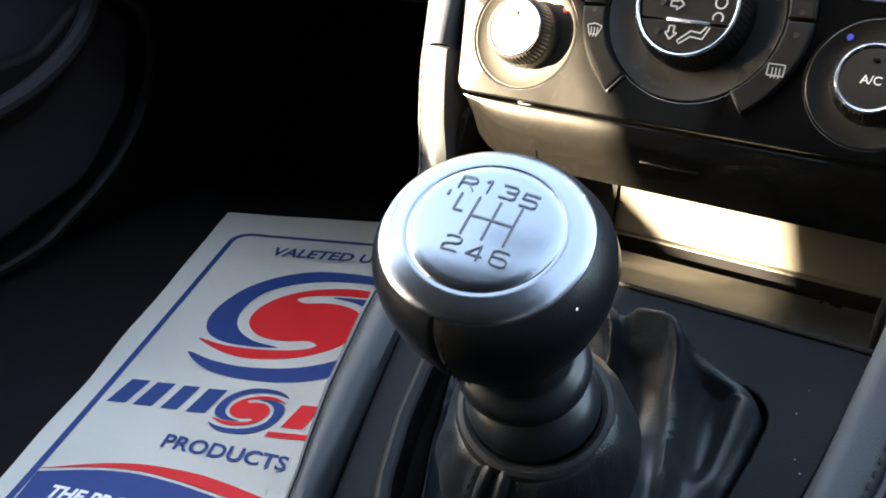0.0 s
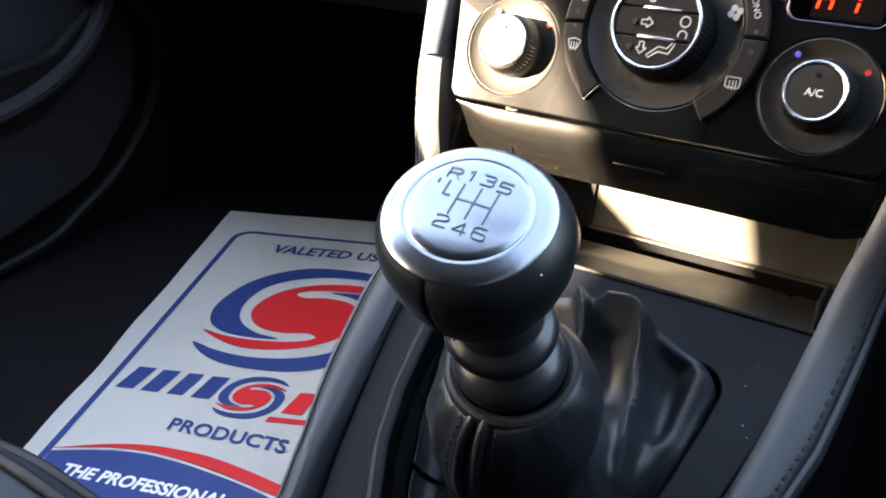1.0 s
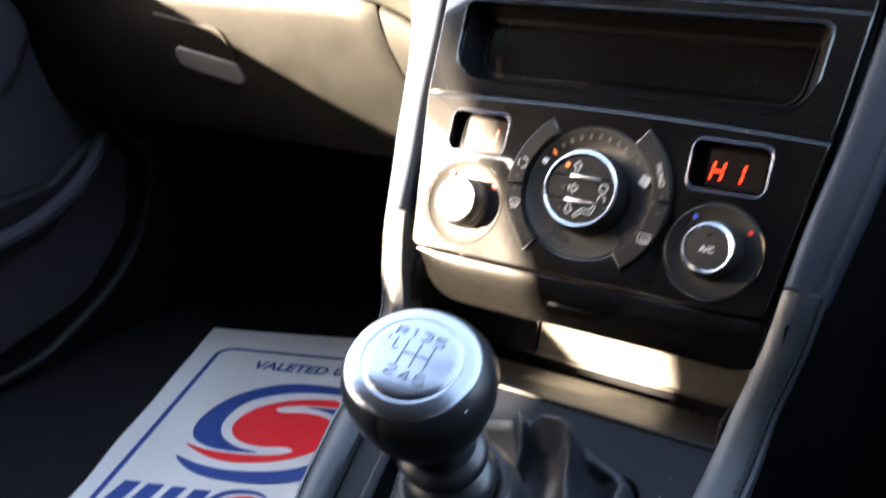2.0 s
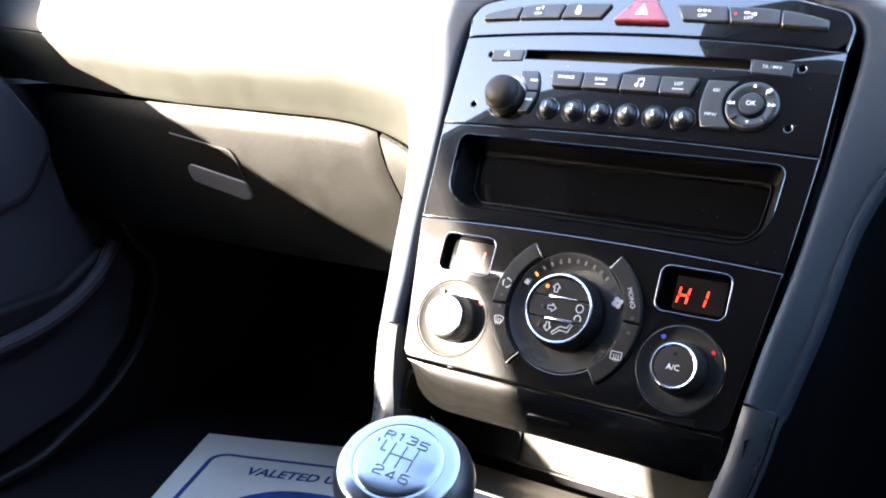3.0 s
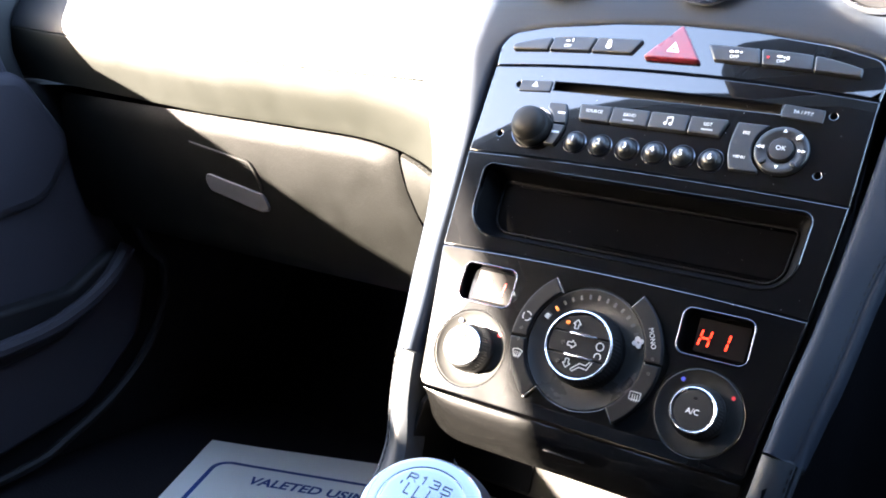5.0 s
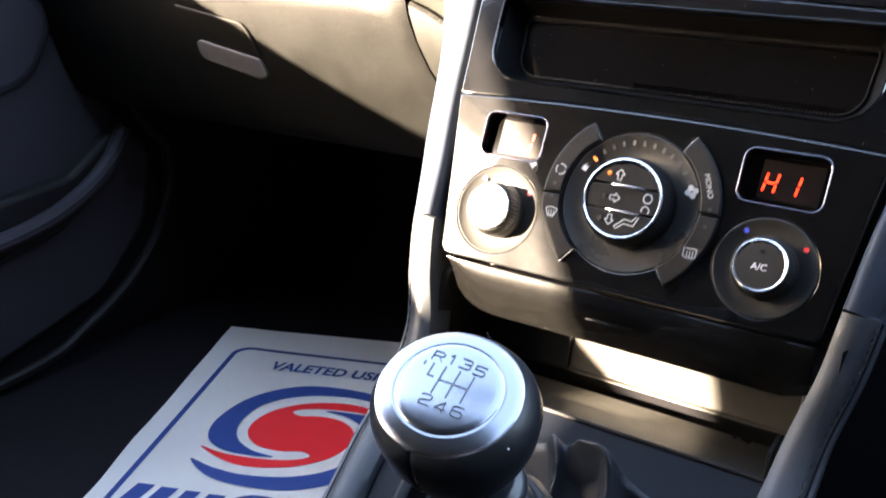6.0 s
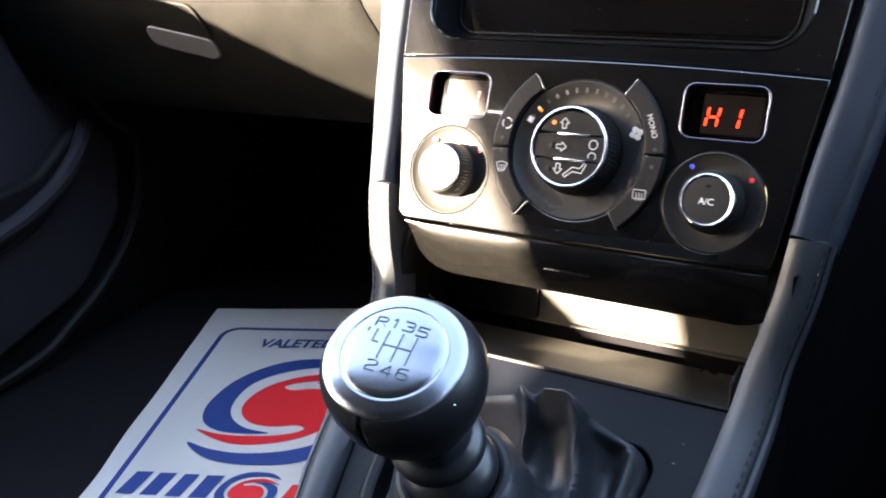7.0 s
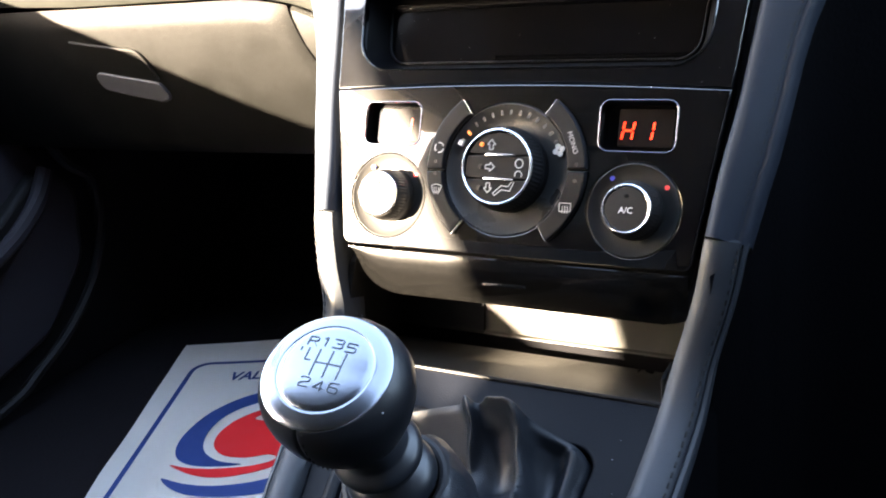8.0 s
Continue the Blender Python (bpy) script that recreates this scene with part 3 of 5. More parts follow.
floor_rows = [(-0.0955, 0.2475), (-0.0940, 0.2462), (-0.085, 0.2436), (-0.066, 0.2400), (-0.052, 0.2386), (-0.0508, 0.2376), (-0.0502, 0.2290), (-0.040, 0.2278), (-0.0375, 0.2295), (-0.0370, 0.2384)]
wall_rows = [(-0.0370, 0.2384), (-0.0366, 0.2391), (-0.0345, 0.2397), (-0.0338, 0.2412), (-0.029, 0.270), (-0.026, 0.31)]
mat_bm = loft([[Vector((x, y, z)) for x in np.linspace(-0.086, 0.086, 5)] for y, z in floor_rows[:7]])
part("mat", mat_bm, TRAY_M, tray, "finely ribbed rubber mat")
rib_bm = bmesh.new()
for k in range(24):
    y = -0.091 + 0.00168 * k
    z = float(np.interp(y, [p[0] for p in floor_rows[:5]], [p[1] for p in floor_rows[:5]]))
    own = [[Vector((x, y + dy, z + dz)) for dy, dz in ((-0.0006, 0.0), (0.0, 0.00016), (0.0006, 0.0))] for x in (-0.085, 0.085)]
    loft(own, False, rib_bm)
part("ribs", rib_bm, TRAY_M, tray)
part("back_wall", loft([[Vector((x, y, z)) for x in np.linspace(-0.088, 0.088, 5)] for y, z in wall_rows]), TRAY_WALL, tray)
part("side_panel", loft([[Vector((x, y - 0.0014, z)) for x in (-0.0865, -0.060, -0.0352)] + [Vector((-0.0349, y, z))] for y, z in wall_rows[1:]]), SATIN, tray, "dark panel beside the olive wall")
part("channel", loft([[Vector((x, y, z)) for x in np.linspace(-0.088, 0.088, 5)] for y, z in floor_rows[6:]]), POCKET, tray, "dark channel behind the mat")
lip_bm = loft([[Vector((x, -0.0962 + 0.0010 * math.cos(a), 0.2476 + 0.0010 * math.sin(a))) for a in [math.pi * 2 * k / 8 for k in range(8)]] for x in (-0.084, 0.084)], True, caps=True)
part("lip", lip_bm, SATIN, tray)
for side in (-1, 1):
    cheek = plate(rounded([(-0.0975, 0.2465), (-0.088, 0.268, 0.004), (-0.075, 0.292), (-0.02, 0.32), (-0.02, 0.22)], 0.002), top=0.0, depth=0.003, bevel=0.0008)
    for v in cheek.verts:
        y, z, h = v.co
        v.co = (side * (0.0868 - h), y, z)
    part("cheek", cheek, SATIN, tray)
part("end_tab", box(0.0795, 0.0815, -0.0945, -0.078, 0.243, 0.2600, 0.0008), SATIN, tray, "small upright tab")


# ---- centre stack: surround, switch strip, radio, pocket, climate panel ----
def bow(u, v, k=0.0):
    """The height of a line that bows up by k in the middle of the stack."""
    return v + k * (1 - (u / 0.105) ** 2)


def band(v0, v1, k0, k1, gap=0.0006, n=24):
    """A full-width piece of the stack between two bowed lines."""
    top = [Vector((u, bow(u, v1 - gap / 2, k1))) for u in np.linspace(-half_width(v1), half_width(v1), n)]
    low = [Vector((u, bow(u, v0 + gap / 2, k0))) for u in np.linspace(half_width(v0), -half_width(v0), n)]
    right = [Vector((half_width(v), v)) for v in np.linspace(v1, v0, 8)[1:-1]]
    left = [Vector((-half_width(v), v)) for v in np.linspace(v0, v1, 8)[1:-1]]
    return top + right + low + left


surround = thing("stack_surround", STACK, "soft grey dashboard moulding around the centre stack", "dashboard", kind="structure")
# leather-covered moulding: up one side of the stack, round its arch and down the other
HALF = [(0.0947, -0.1689), (0.0977, -0.1400), (0.1027, -0.1048), (0.1080, -0.0499), (0.1116, -0.0040), (0.1122, 0.0120), (0.1112, 0.0230), (0.1080, 0.0305), (0.1025, 0.0353), (0.0920, 0.0386), (0.0800, 0.0413), (0.0600, 0.0442), (0.0400, 0.0462), (0.0200, 0.0475), (0.0, 0.0480)]
way = [q.xy for q in spline([(x, y, 0.0) for x, y in HALF + [(-x, y) for x, y in HALF[-2::-1]]], 8)]


def mould_row(i):
    """One section of the moulding from its inner wall to its outer edge, and the outward direction."""
    q = way[i]
    t = (way[min(i + 1, len(way) - 1)] - way[max(i - 1, 0)]).normalized()
    n = Vector((t.y, -t.x))
    rise = min(1.0, max(0.0, (q.y - 0.010) / 0.03))
    w = float(np.interp(q.y, [-0.169, -0.150, -0.130, -0.105, -0.085, -0.070, -0.056, -0.040, -0.020, 0.0, 0.03, 0.048], [0.0115, 0.0130, 0.0142, 0.0142, 0.0148, 0.0162, 0.0190, 0.0240, 0.0330, 0.0430, 0.058, 0.068]))
    drop = float(np.interp(q.y, [-0.169, -0.13, -0.105, -0.06, 0.0, 0.04], [0.0085, 0.0080, 0.0070, 0.0050, 0.0045, 0.0060]))
    top = float(np.interp(q.y, [-0.169, -0.14, -0.105, -0.05, 0.0, 0.05], [0.0024, 0.0010, -0.0006, -0.0022, -0.0032, -0.0036]))
    sec = [(0.0, top - 0.022), (0.0, top - 0.0042), (0.0004, top - 0.0022), (0.0012, top - 0.0009), (0.0026, top - 0.0002), (0.0044, top)]
    sec += [(0.0044 + (w - 0.0044) * f, top - drop * f ** 1.35) for f in (0.15, 0.3, 0.45, 0.6, 0.75, 0.88, 1.0)]
    e = top - drop
    sec += [(w + 0.0007, e - 0.0011), (w + 0.0013, e - 0.0013), (w + 0.0019, e - 0.0009), (w + 0.0034, e - 0.0014), (w + 0.0047, e - 0.0032), (w + 0.0054, e - 0.0064), (w + 0.0057, e - 0.0120)]
    return [Vector((q.x + n.x * a, q.y + n.y * a, h)) for a, h in sec], n, rise


made = [mould_row(i) for i in range(len(way))]
rows = [r for r, n, rise in made]
for end, nxt in ((0, 1), (-1, -2)):
    tuck = [q + (rows[nxt][k] - q) * 0.25 + Vector((0, 0.001, -0.0025)) for k, q in enumerate(rows[end])]
    rows[end] = [q + (rows[nxt][k] - q) * 0.25 for k, q in enumerate(rows[end])]
    rows = [tuck] + rows if end == 0 else rows + [tuck]
part("moulding", loft(rows), PADS, surround, "soft grey leather moulding with a stitched edge", smooth=60)
back = STACK.inverted()
skirt = []
for r, n, rise in made:
    e = STACK @ r[-1]
    if n.x > 0 and rise == 0.0:
        deep = Vector((e.x + 0.008, e.y + 0.004, 0.0))
    else:
        deep = e + Vector((-math.copysign(0.006, n.x) * (1 - rise), 0.10, -0.035 * (1 - rise)))
    skirt.append([r[-1], back @ (e.lerp(deep, 0.05) + Vector((0, 0, -0.002))), back @ deep])
skirt.insert(0, [q + back.to_3x3() @ Vector((-0.013, -0.022, -0.004)) for q in skirt[0]])
part("flank", loft(skirt), FLANK, surround, "flank behind the moulding, coloured near-black for shade", smooth=60)
part("stitching", stitches([r[12] + Vector((-n.x * 0.0004, -n.y * 0.0004, 0.0001)) for r, n, rise in made if r[12].y < 0.02 and n.x > 0]), THREAD, surround, "dark stitches")
part("stitching", stitches([r[12] + Vector((-n.x * 0.0004, -n.y * 0.0004, 0.0001)) for r, n, rise in made if r[12].y < 0.02 and n.x < 0]), THREAD, surround, "dark stitches")
part("carcass", box(-0.104, 0.104, -0.190, 0.05, -0.10, -0.030, 0.002), RUBBER, surround)

# round air vents above the stack
for x in (-0.083, 0.005, 0.094):
    vent = thing("air_vent", STACK @ pose(x, 0.085, -0.002), "round dashboard air vent with a chrome ring", "air vent", group="air vents above the stack")
    part("ring", lathe([(0.0225, -0.002), (0.0250, 0.0), (0.0255, 0.003), (0.0245, 0.0042), (0.0232, 0.003), (0.0222, -0.002)], 48), CHROME, vent, "chrome ring")
    part("bowl", lathe([(0.0224, 0.001), (0.020, -0.001), (0.012, -0.0012), (0.0, -0.0012)], 40), SATIN, vent)
    for k in (-2, -1, 0, 1, 2):
        w = math.sqrt(max(0.0001, 0.021 ** 2 - (k * 0.007) ** 2))
        part("slat", box(-w, w, k * 0.007 - 0.0008, k * 0.007 + 0.0008, -0.001, 0.0022, 0.0004), SATIN, vent)

# switch strip with the hazard button
strip = thing("switch_strip", STACK, "gloss black switch strip with a red hazard button", "switch panel")
arch = rounded([(0.1066, 0.0107, 0.0005), (0.1084, 0.024, 0.010), (0.1035, 0.0335, 0.010), (0.080, 0.0397, 0.06), (0.040, 0.0445, 0.1), (0.0, 0.0463, 0.2), (-0.040, 0.0445, 0.1), (-0.080, 0.0397, 0.06), (-0.1035, 0.0335, 0.010), (-0.1084, 0.024, 0.010), (-0.1066, 0.0107, 0.0005)], 0.01, 5)
arch += [Vector((u, bow(u, 0.0110, 0.0052))) for u in np.linspace(-0.1064, 0.1064, 25)][1:-1]
part("faceplate", plate(arch, top=0.0, depth=0.012, bevel=0.0012), GLOSS, strip)


def strip_y(x, f):
    """Lower (f = 0) to upper (f = 1) edge of the row of switches."""
    return 0.0252 - 0.0045 * (x / 0.1) ** 2 * 0.8 + f * (0.0098 - 0.0052 * max(0.0, (abs(x) - 0.06) / 0.037) ** 2)


def switch(x0, x1, slope0, slope1):
    """One flat switch between two slanted ends, following the strip's curve."""
    low = [(x0 + (x1 - x0) * t, 0) for t in np.linspace(0, 1, 7)]
    up = [(x0 + slope0 + (x1 + slope1 - x0 - slope0) * t, 1) for t in np.linspace(1, 0, 7)]
    loop = [(x, strip_y(x, f), 0.0012 if i in (0, 6, 7, 13) else 0.0) for i, (x, f) in enumerate(low + up)]
    return plate(rounded(loop, 0.0, 4), top=0.0022, depth=0.004, bevel=0.0010, lift=lambda x, y: -0.0007 * ((y - strip_y(x, 0.5)) / 0.005) ** 2)


for side in (-1, 1):
    for a, b, s0, s1 in ((0.0215, 0.0462, -0.0055, -0.0025), (0.0468, 0.0722, -0.0025, -0.0012), (0.0728, 0.0955, -0.0012, 0.0)):
        if side > 0:
            part("switch", switch(a, b, s0, s1), KEY, strip)
        else:
            part("switch", switch(-b - 0.0035, -a - 0.0035, -s1, -s0), KEY, strip)
haz = part("hazard_button", plate(rounded([(-0.0182, 0.0228), (0.0152, 0.0228), (0.0, 0.0445)], 0.0012, 4), top=0.0034, depth=0.008, bevel=0.0012), REDBTN, strip, "red triangular hazard button")
tri = bmesh.new()
for r, w in ((0.0038, 0.0006), (0.0019, 0.0006)):
    loop = [(r * math.cos(a), 0.0292 + r * math.sin(a)) for a in (math.pi / 2, math.pi * 7 / 6, math.pi * 11 / 6)]
    for p, q in zip(loop, loop[1:] + loop[:1]):
        stroke([(p[0] - 0.0012, p[1]), (q[0] - 0.0012, q[1])], w, 0.0035, tri)
part("symbol", tri, WHITE, haz, "white warning triangle")
for body, x in (("OFF", -0.064), ("OFF", 0.0318), ("OFF", 0.0560)):
    lettering(body, 0.0028, x, strip_y(x, 0.30), 0.0023, WHITE, strip)
for x, y, w, h in ((-0.0648, 0.0300, 0.0022, 0.0013), (-0.0618, 0.0306, 0.0011, 0.0024), (0.0298, 0.0308, 0.0022, 0.0013), (0.0325, 0.0309, 0.0020, 0.0013), (0.0349, 0.0307, 0.0016, 0.0010), (0.0548, 0.0300, 0.0030, 0.0012), (0.0573, 0.0294, 0.0010, 0.0012), (0.0590, 0.0292, 0.0016, 0.0020)):
    part("symbol", plate(rounded([(x - w / 2, y - h / 2), (x + w / 2, y - h / 2), (x + w / 2, y + h / 2), (x - w / 2, y + h / 2)], 0.0005, 2), top=0.0024, depth=0.0002, bevel=0.0), WHITE, strip, "small white switch symbol")
lock = bmesh.new()
plate(rounded([(-0.0409, 0.0268), (-0.0376, 0.0268), (-0.0376, 0.0300), (-0.0409, 0.0300)], 0.0012, 4), top=0.0024, depth=0.0002, bevel=0.0, bm=lock)
stroke([(-0.0404, 0.0300), (-0.0402, 0.0318), (-0.0393, 0.0324), (-0.0384, 0.0318), (-0.0381, 0.0300)], 0.0006, 0.0023, lock)
part("symbol", lock, WHITE, strip, "white padlock symbol")
part("lamp", plate(circle(0.0490, strip_y(0.049, 0.5), 0.0007, 10), top=0.0024, depth=0.0003, bevel=0.0), REDDOT, strip, "unlit red lamp")

# radio
radio = thing("car_radio", STACK, "gloss black car radio with a disc slot and round preset buttons", "radio")
SLOT = [Vector((u, bow(u, -0.0022, 0.0012))) for u in np.linspace(-0.0650, 0.0622, 16)] + [Vector((u, bow(u, 0.0022, 0.0026))) for u in np.linspace(0.0622, -0.0650, 16)]
HOLES = [(-0.0875, 0.0), (0.0875, 0.0005), (-0.089, -0.0325), (0.0872, -0.0320)]
part("faceplate", plate(band(-0.0458, 0.0107, 0.0022, 0.0052), [SLOT] + [circle(x, y, 0.0017, 14) for x, y in HOLES], 0.0, 0.012, 0.0006), GLOSS, radio)
part("slot_back", box(-0.070, 0.068, -0.006, 0.010, -0.014, -0.009, 0.0), RUBBER, radio, "dark disc slot")
part("eject_button", plate(rounded([(-0.0862, -0.0042), (-0.0664, -0.0030), (-0.0664, 0.0038), (-0.0862, 0.0026)], 0.0006), top=0.0010, depth=0.003, bevel=0.0004), KEY, radio)
tri = bmesh.new()
plate([Vector((-0.0785, -0.0008)), Vector((-0.0745, -0.0008)), Vector((-0.0765, 0.0026))], top=0.0012, depth=0.0002, bevel=0.0, bm=tri)
part("symbol", tri, WHITE, radio, "white eject mark")
ta = part("traffic_button", plate(rounded([(0.0632, -0.0032), (0.0835, -0.0046), (0.0835, 0.0026), (0.0632, 0.0040)], 0.0006), top=0.0010, depth=0.003, bevel=0.0004), KEY, radio)
lettering("TA / PTY", 0.0026, 0.0732, 0.0, 0.0011, WHITE, ta, turn=-4)
part("volume_knob", lathe([(0.0110, 0.0), (0.0111, 0.0046), (0.0108, 0.0056), (0.0101, 0.0060), (0.0099, 0.0072), (0.0095, 0.0092), (0.0084, 0.0112), (0.0062, 0.0126), (0.0032, 0.0133), (0.0, 0.0135)], 48, -0.0695, -0.0265), KNOB_M, radio, "domed black volume knob", smooth=50)
part("volume_ring", lathe([(0.0121, -0.001), (0.0124, 0.0004), (0.0128, 0.0005), (0.0131, -0.001)], 48, -0.0695, -0.0265), BEZEL, radio, "thin bright ring")


for y0, y1 in ((-0.0222, -0.0100), (-0.0355, -0.0230)):
    ys = np.linspace(y0, y1, 8)
    loop = [Vector((-0.0695 + math.sqrt(max(0.00004, 0.0128 ** 2 - (y + 0.0265) ** 2 * 0.75)), y)) for y in ys]
    loop += [Vector((-0.0500 - 0.0030 * ((y + 0.0225) / 0.0125) ** 2, y)) for y in ys[::-1]]
    part("side_button", plate(loop, top=0.0022, depth=0.004, bevel=0.0007), KEY, radio)
ys = np.linspace(-0.0358, -0.0092, 14)
loop = [Vector((0.0422 + 0.0030 * max(0.0, (-y - 0.022) / 0.0138) ** 2 + 0.0014 * max(0.0, (y + 0.022) / 0.0128) ** 2, y)) for y in ys]
loop += [Vector((min(0.0592, 0.0680 - math.sqrt(max(0.0, 0.0146 ** 2 - (y + 0.0220) ** 2))), y)) for y in ys[::-1]]
part("menu_rocker", plate(loop, top=0.0022, depth=0.004, bevel=0.0008), KEY, radio)
lettering("ESC", 0.0022, 0.0492, -0.0150, 0.0024, WHITE, radio)
lettering("MENU", 0.0022, 0.0488, -0.0285, 0.0024, WHITE, radio)
bars = bmesh.new()
for y in (-0.0165, -0.0285):
    plate(rounded([(-0.0562, y), (-0.0517, y), (-0.0517, y + 0.0012), (-0.0562, y + 0.0012)], 0.0003, 2), top=0.0024, depth=0.0002, bevel=0.0, bm=bars)
part("marks", bars, WHITE, radio, "small white marks")
XS = (-0.0448, -0.0252, -0.0032, 0.0185, 0.0393)
for i, body in enumerate(("SOURCE", "BAND", "", "LIST")):
    a, b = XS[i] + 0.0003, XS[i + 1] - 0.0003
    loop = [(a + (0.0016 if i == 0 else 0.0), bow(a, -0.0192, 0.0006)), (b - (0.0032 if i == 3 else 0.0), bow(b, -0.0192, 0.0006)), (b, bow(b, -0.0098, 0.0012)), (a, bow(a, -0.0098, 0.0012))]
    key = part("source_button", plate(rounded(loop, 0.0010, 4), top=0.0024, depth=0.004, bevel=0.0010), KEY, radio)
    if body:
        lettering(body, 0.0026, (a + b) / 2, -0.0128, 0.0025, WHITE, key)
    if i in (1, 3):
        small = bmesh.new()
        c = (a + b) / 2
        plate([Vector((c - 0.0030, -0.0162)), Vector((c + 0.0030, -0.0162)), Vector((c + 0.0030, -0.0154)), Vector((c - 0.0030, -0.0154))], top=0.0026, depth=0.0002, bevel=0.0, bm=small)
        part("marks", small, GREYP, key)
    if i == 2:
        note = bmesh.new()
        for dx in (-0.0014, 0.0016):
            plate(circle(0.0076 + dx, -0.0150, 0.0009, 12), top=0.0026, depth=0.0002, bevel=0.0, bm=note)
            stroke([(0.0083 + dx, -0.0150), (0.0083 + dx, -0.0112)], 0.0004, 0.0025, note)
        stroke([(0.0069, -0.0116), (0.0100, -0.0110)], 0.0008, 0.0025, note)
        part("symbol", note, WHITE, key, "white music note")
for i in range(6):
    x = -0.0415 + 0.0153 * i
    key = part("preset_button", lathe([(0.0054, 0.0), (0.0054, 0.0010), (0.0050, 0.0016), (0.0045, 0.0020), (0.0042, 0.0034), (0.0036, 0.0042), (0.0022, 0.0047), (0.0, 0.0049)], 32, x, -0.0318), KEY, radio, "round domed preset button", smooth=50)
    part("seat_ring", lathe([(0.0058, -0.0002), (0.0060, 0.0004), (0.0064, 0.0007), (0.0068, 0.0004), (0.0070, -0.0002)], 32, x, -0.0318), BEZEL, key, "raised bright ring")
    lettering(str(i + 1), 0.0046, x, -0.0316, 0.0048, WHITE, key, bold=0.0001)
WX, WY = 0.0680, -0.0220
wheel = part("menu_wheel", lathe([(0.0131, -0.0005), (0.0133, 0.0010), (0.0128, 0.0024), (0.0122, 0.0027), (0.0100, 0.0024), (0.0070, 0.0020), (0.0066, 0.0010)], 56, WX, WY), KEY, radio, "black menu wheel with grey keys", smooth=50)
for a0, a1 in ((-36, 36), (56, 119), (122, 214), (236, 304)):
    loop = [Vector((WX + r * math.cos(radians(a)), WY + r * math.sin(radians(a)))) for r, angs in ((0.0127, np.linspace(a0, a1, 14)), (0.0071, np.linspace(a1, a0, 14))) for a in angs]
    part("wheel_key", plate(loop, top=0.0036, depth=0.003, bevel=0.0007, lift=lambda x, y: -9.0 * (math.hypot(x - WX, y - WY) - 0.0095) ** 2 / 0.0127), WHEEL_M, wheel, "grey metallic key")
part("ok_button", lathe([(0.0063, 0.0), (0.0063, 0.0034), (0.0058, 0.0042), (0.0, 0.0046)], 40, WX, WY), KEY, wheel)
lettering("OK", 0.0034, WX, WY, 0.0046, WHITE, wheel)
arrows = bmesh.new()
for a, off in ((90, 0.0), (180, -0.0010), (180, 0.0010), (270, 0.0), (0, -0.0010), (0, 0.0010)):
    d = 0.0098 + off
    c = Vector((WX + d * math.cos(radians(a)), WY + d * math.sin(radians(a))))
    plate([c + Vector((0.0012 * math.cos(radians(a + k)), 0.0012 * math.sin(radians(a + k)))) for k in (0, 125, 235)], top=0.0040, depth=0.0002, bevel=0.0, bm=arrows)
for a, m in ((46, WHITE), (225, KEY), (-45, KEY)):
    c, d = Vector((WX + 0.0104 * math.cos(radians(a)), WY + 0.0104 * math.sin(radians(a)))), Vector((math.cos(radians(a)), math.sin(radians(a))))
    oval = [c + d * 0.0019 * math.cos(q) + Vector((-d.y, d.x)) * 0.0012 * math.sin(q) for q in [2 * math.pi * k / 16 for k in range(16)]]
    part("oval_key", plate(oval, top=0.0038, depth=0.002, bevel=0.0004), m, wheel)
part("arrows", arrows, WHITE, wheel, "small white arrows")

# pocket under the radio
pocket = thing("stack_pocket", STACK, "gloss black open storage pocket in the centre stack", "storage pocket")
MOUTH = rounded([(-0.0905, -0.0520, 0.005), (-0.0880, -0.0940, 0.017), (0.0880, -0.0940, 0.017), (0.0905, -0.0520, 0.005)], 0.005, 8)
INNER = rounded([(-0.0845, -0.0545, 0.004), (-0.0820, -0.0875, 0.012), (0.0820, -0.0875, 0.012), (0.0845, -0.0545, 0.004)], 0.004, 8)
part("faceplate", plate(band(-0.105, -0.0458, 0.0030, 0.0022), [MOUTH], 0.0, 0.008, 0.0006), GLOSS, pocket)
part("rim", plate(offset(ccw(list(MOUTH)), 0.0009), [MOUTH], 0.0007, 0.003, 0.0003), GLOSS, pocket, "thin raised rim")
m_, i_ = ccw(list(MOUTH)), ccw(list(INNER))
part("pocket_wall", loft([[Vector((p.x, p.y, -0.004)) for p in m_], [Vector((p.x, p.y, -0.016)) for p in i_]], True), POCKET, pocket)
part("back", plate(INNER, top=-0.016, depth=0.003, bevel=0.0005), GLASS, pocket, "dark glossy back")
part("inner_frame", plate(offset(i_, -0.0010), [offset(i_, -0.0017)], -0.0152, 0.002, 0.0002), SATIN, pocket)
grille = bmesh.new()
for k in range(60):
    x = -0.02 + 0.0016 * k
    for j in range(3):
        own = box(x, x + 0.0009, -0.0868 + 0.0016 * j, -0.0859 + 0.0016 * j, -0.0158, -0.0152, 0.0)
        me = bpy.data.meshes.new("t")
        own.to_mesh(me)
        own.free()
        grille.from_mesh(me)
        bpy.data.meshes.remove(me)
part("grille", grille, GLASS, pocket, "fine dotted grille")

# climate panel
climate = thing("climate_panel", LOWER, "gloss black climate control panel with three rotary knobs", "control panel")


def lv(v):
    return v + 0.105


CX, CY = -0.001, lv(-0.1427)
DL = rounded([(-0.0812, lv(-0.1325)), (-0.0490, lv(-0.1325)), (-0.0490, lv(-0.1112)), (-0.0812, lv(-0.1112))], 0.0045, 6)
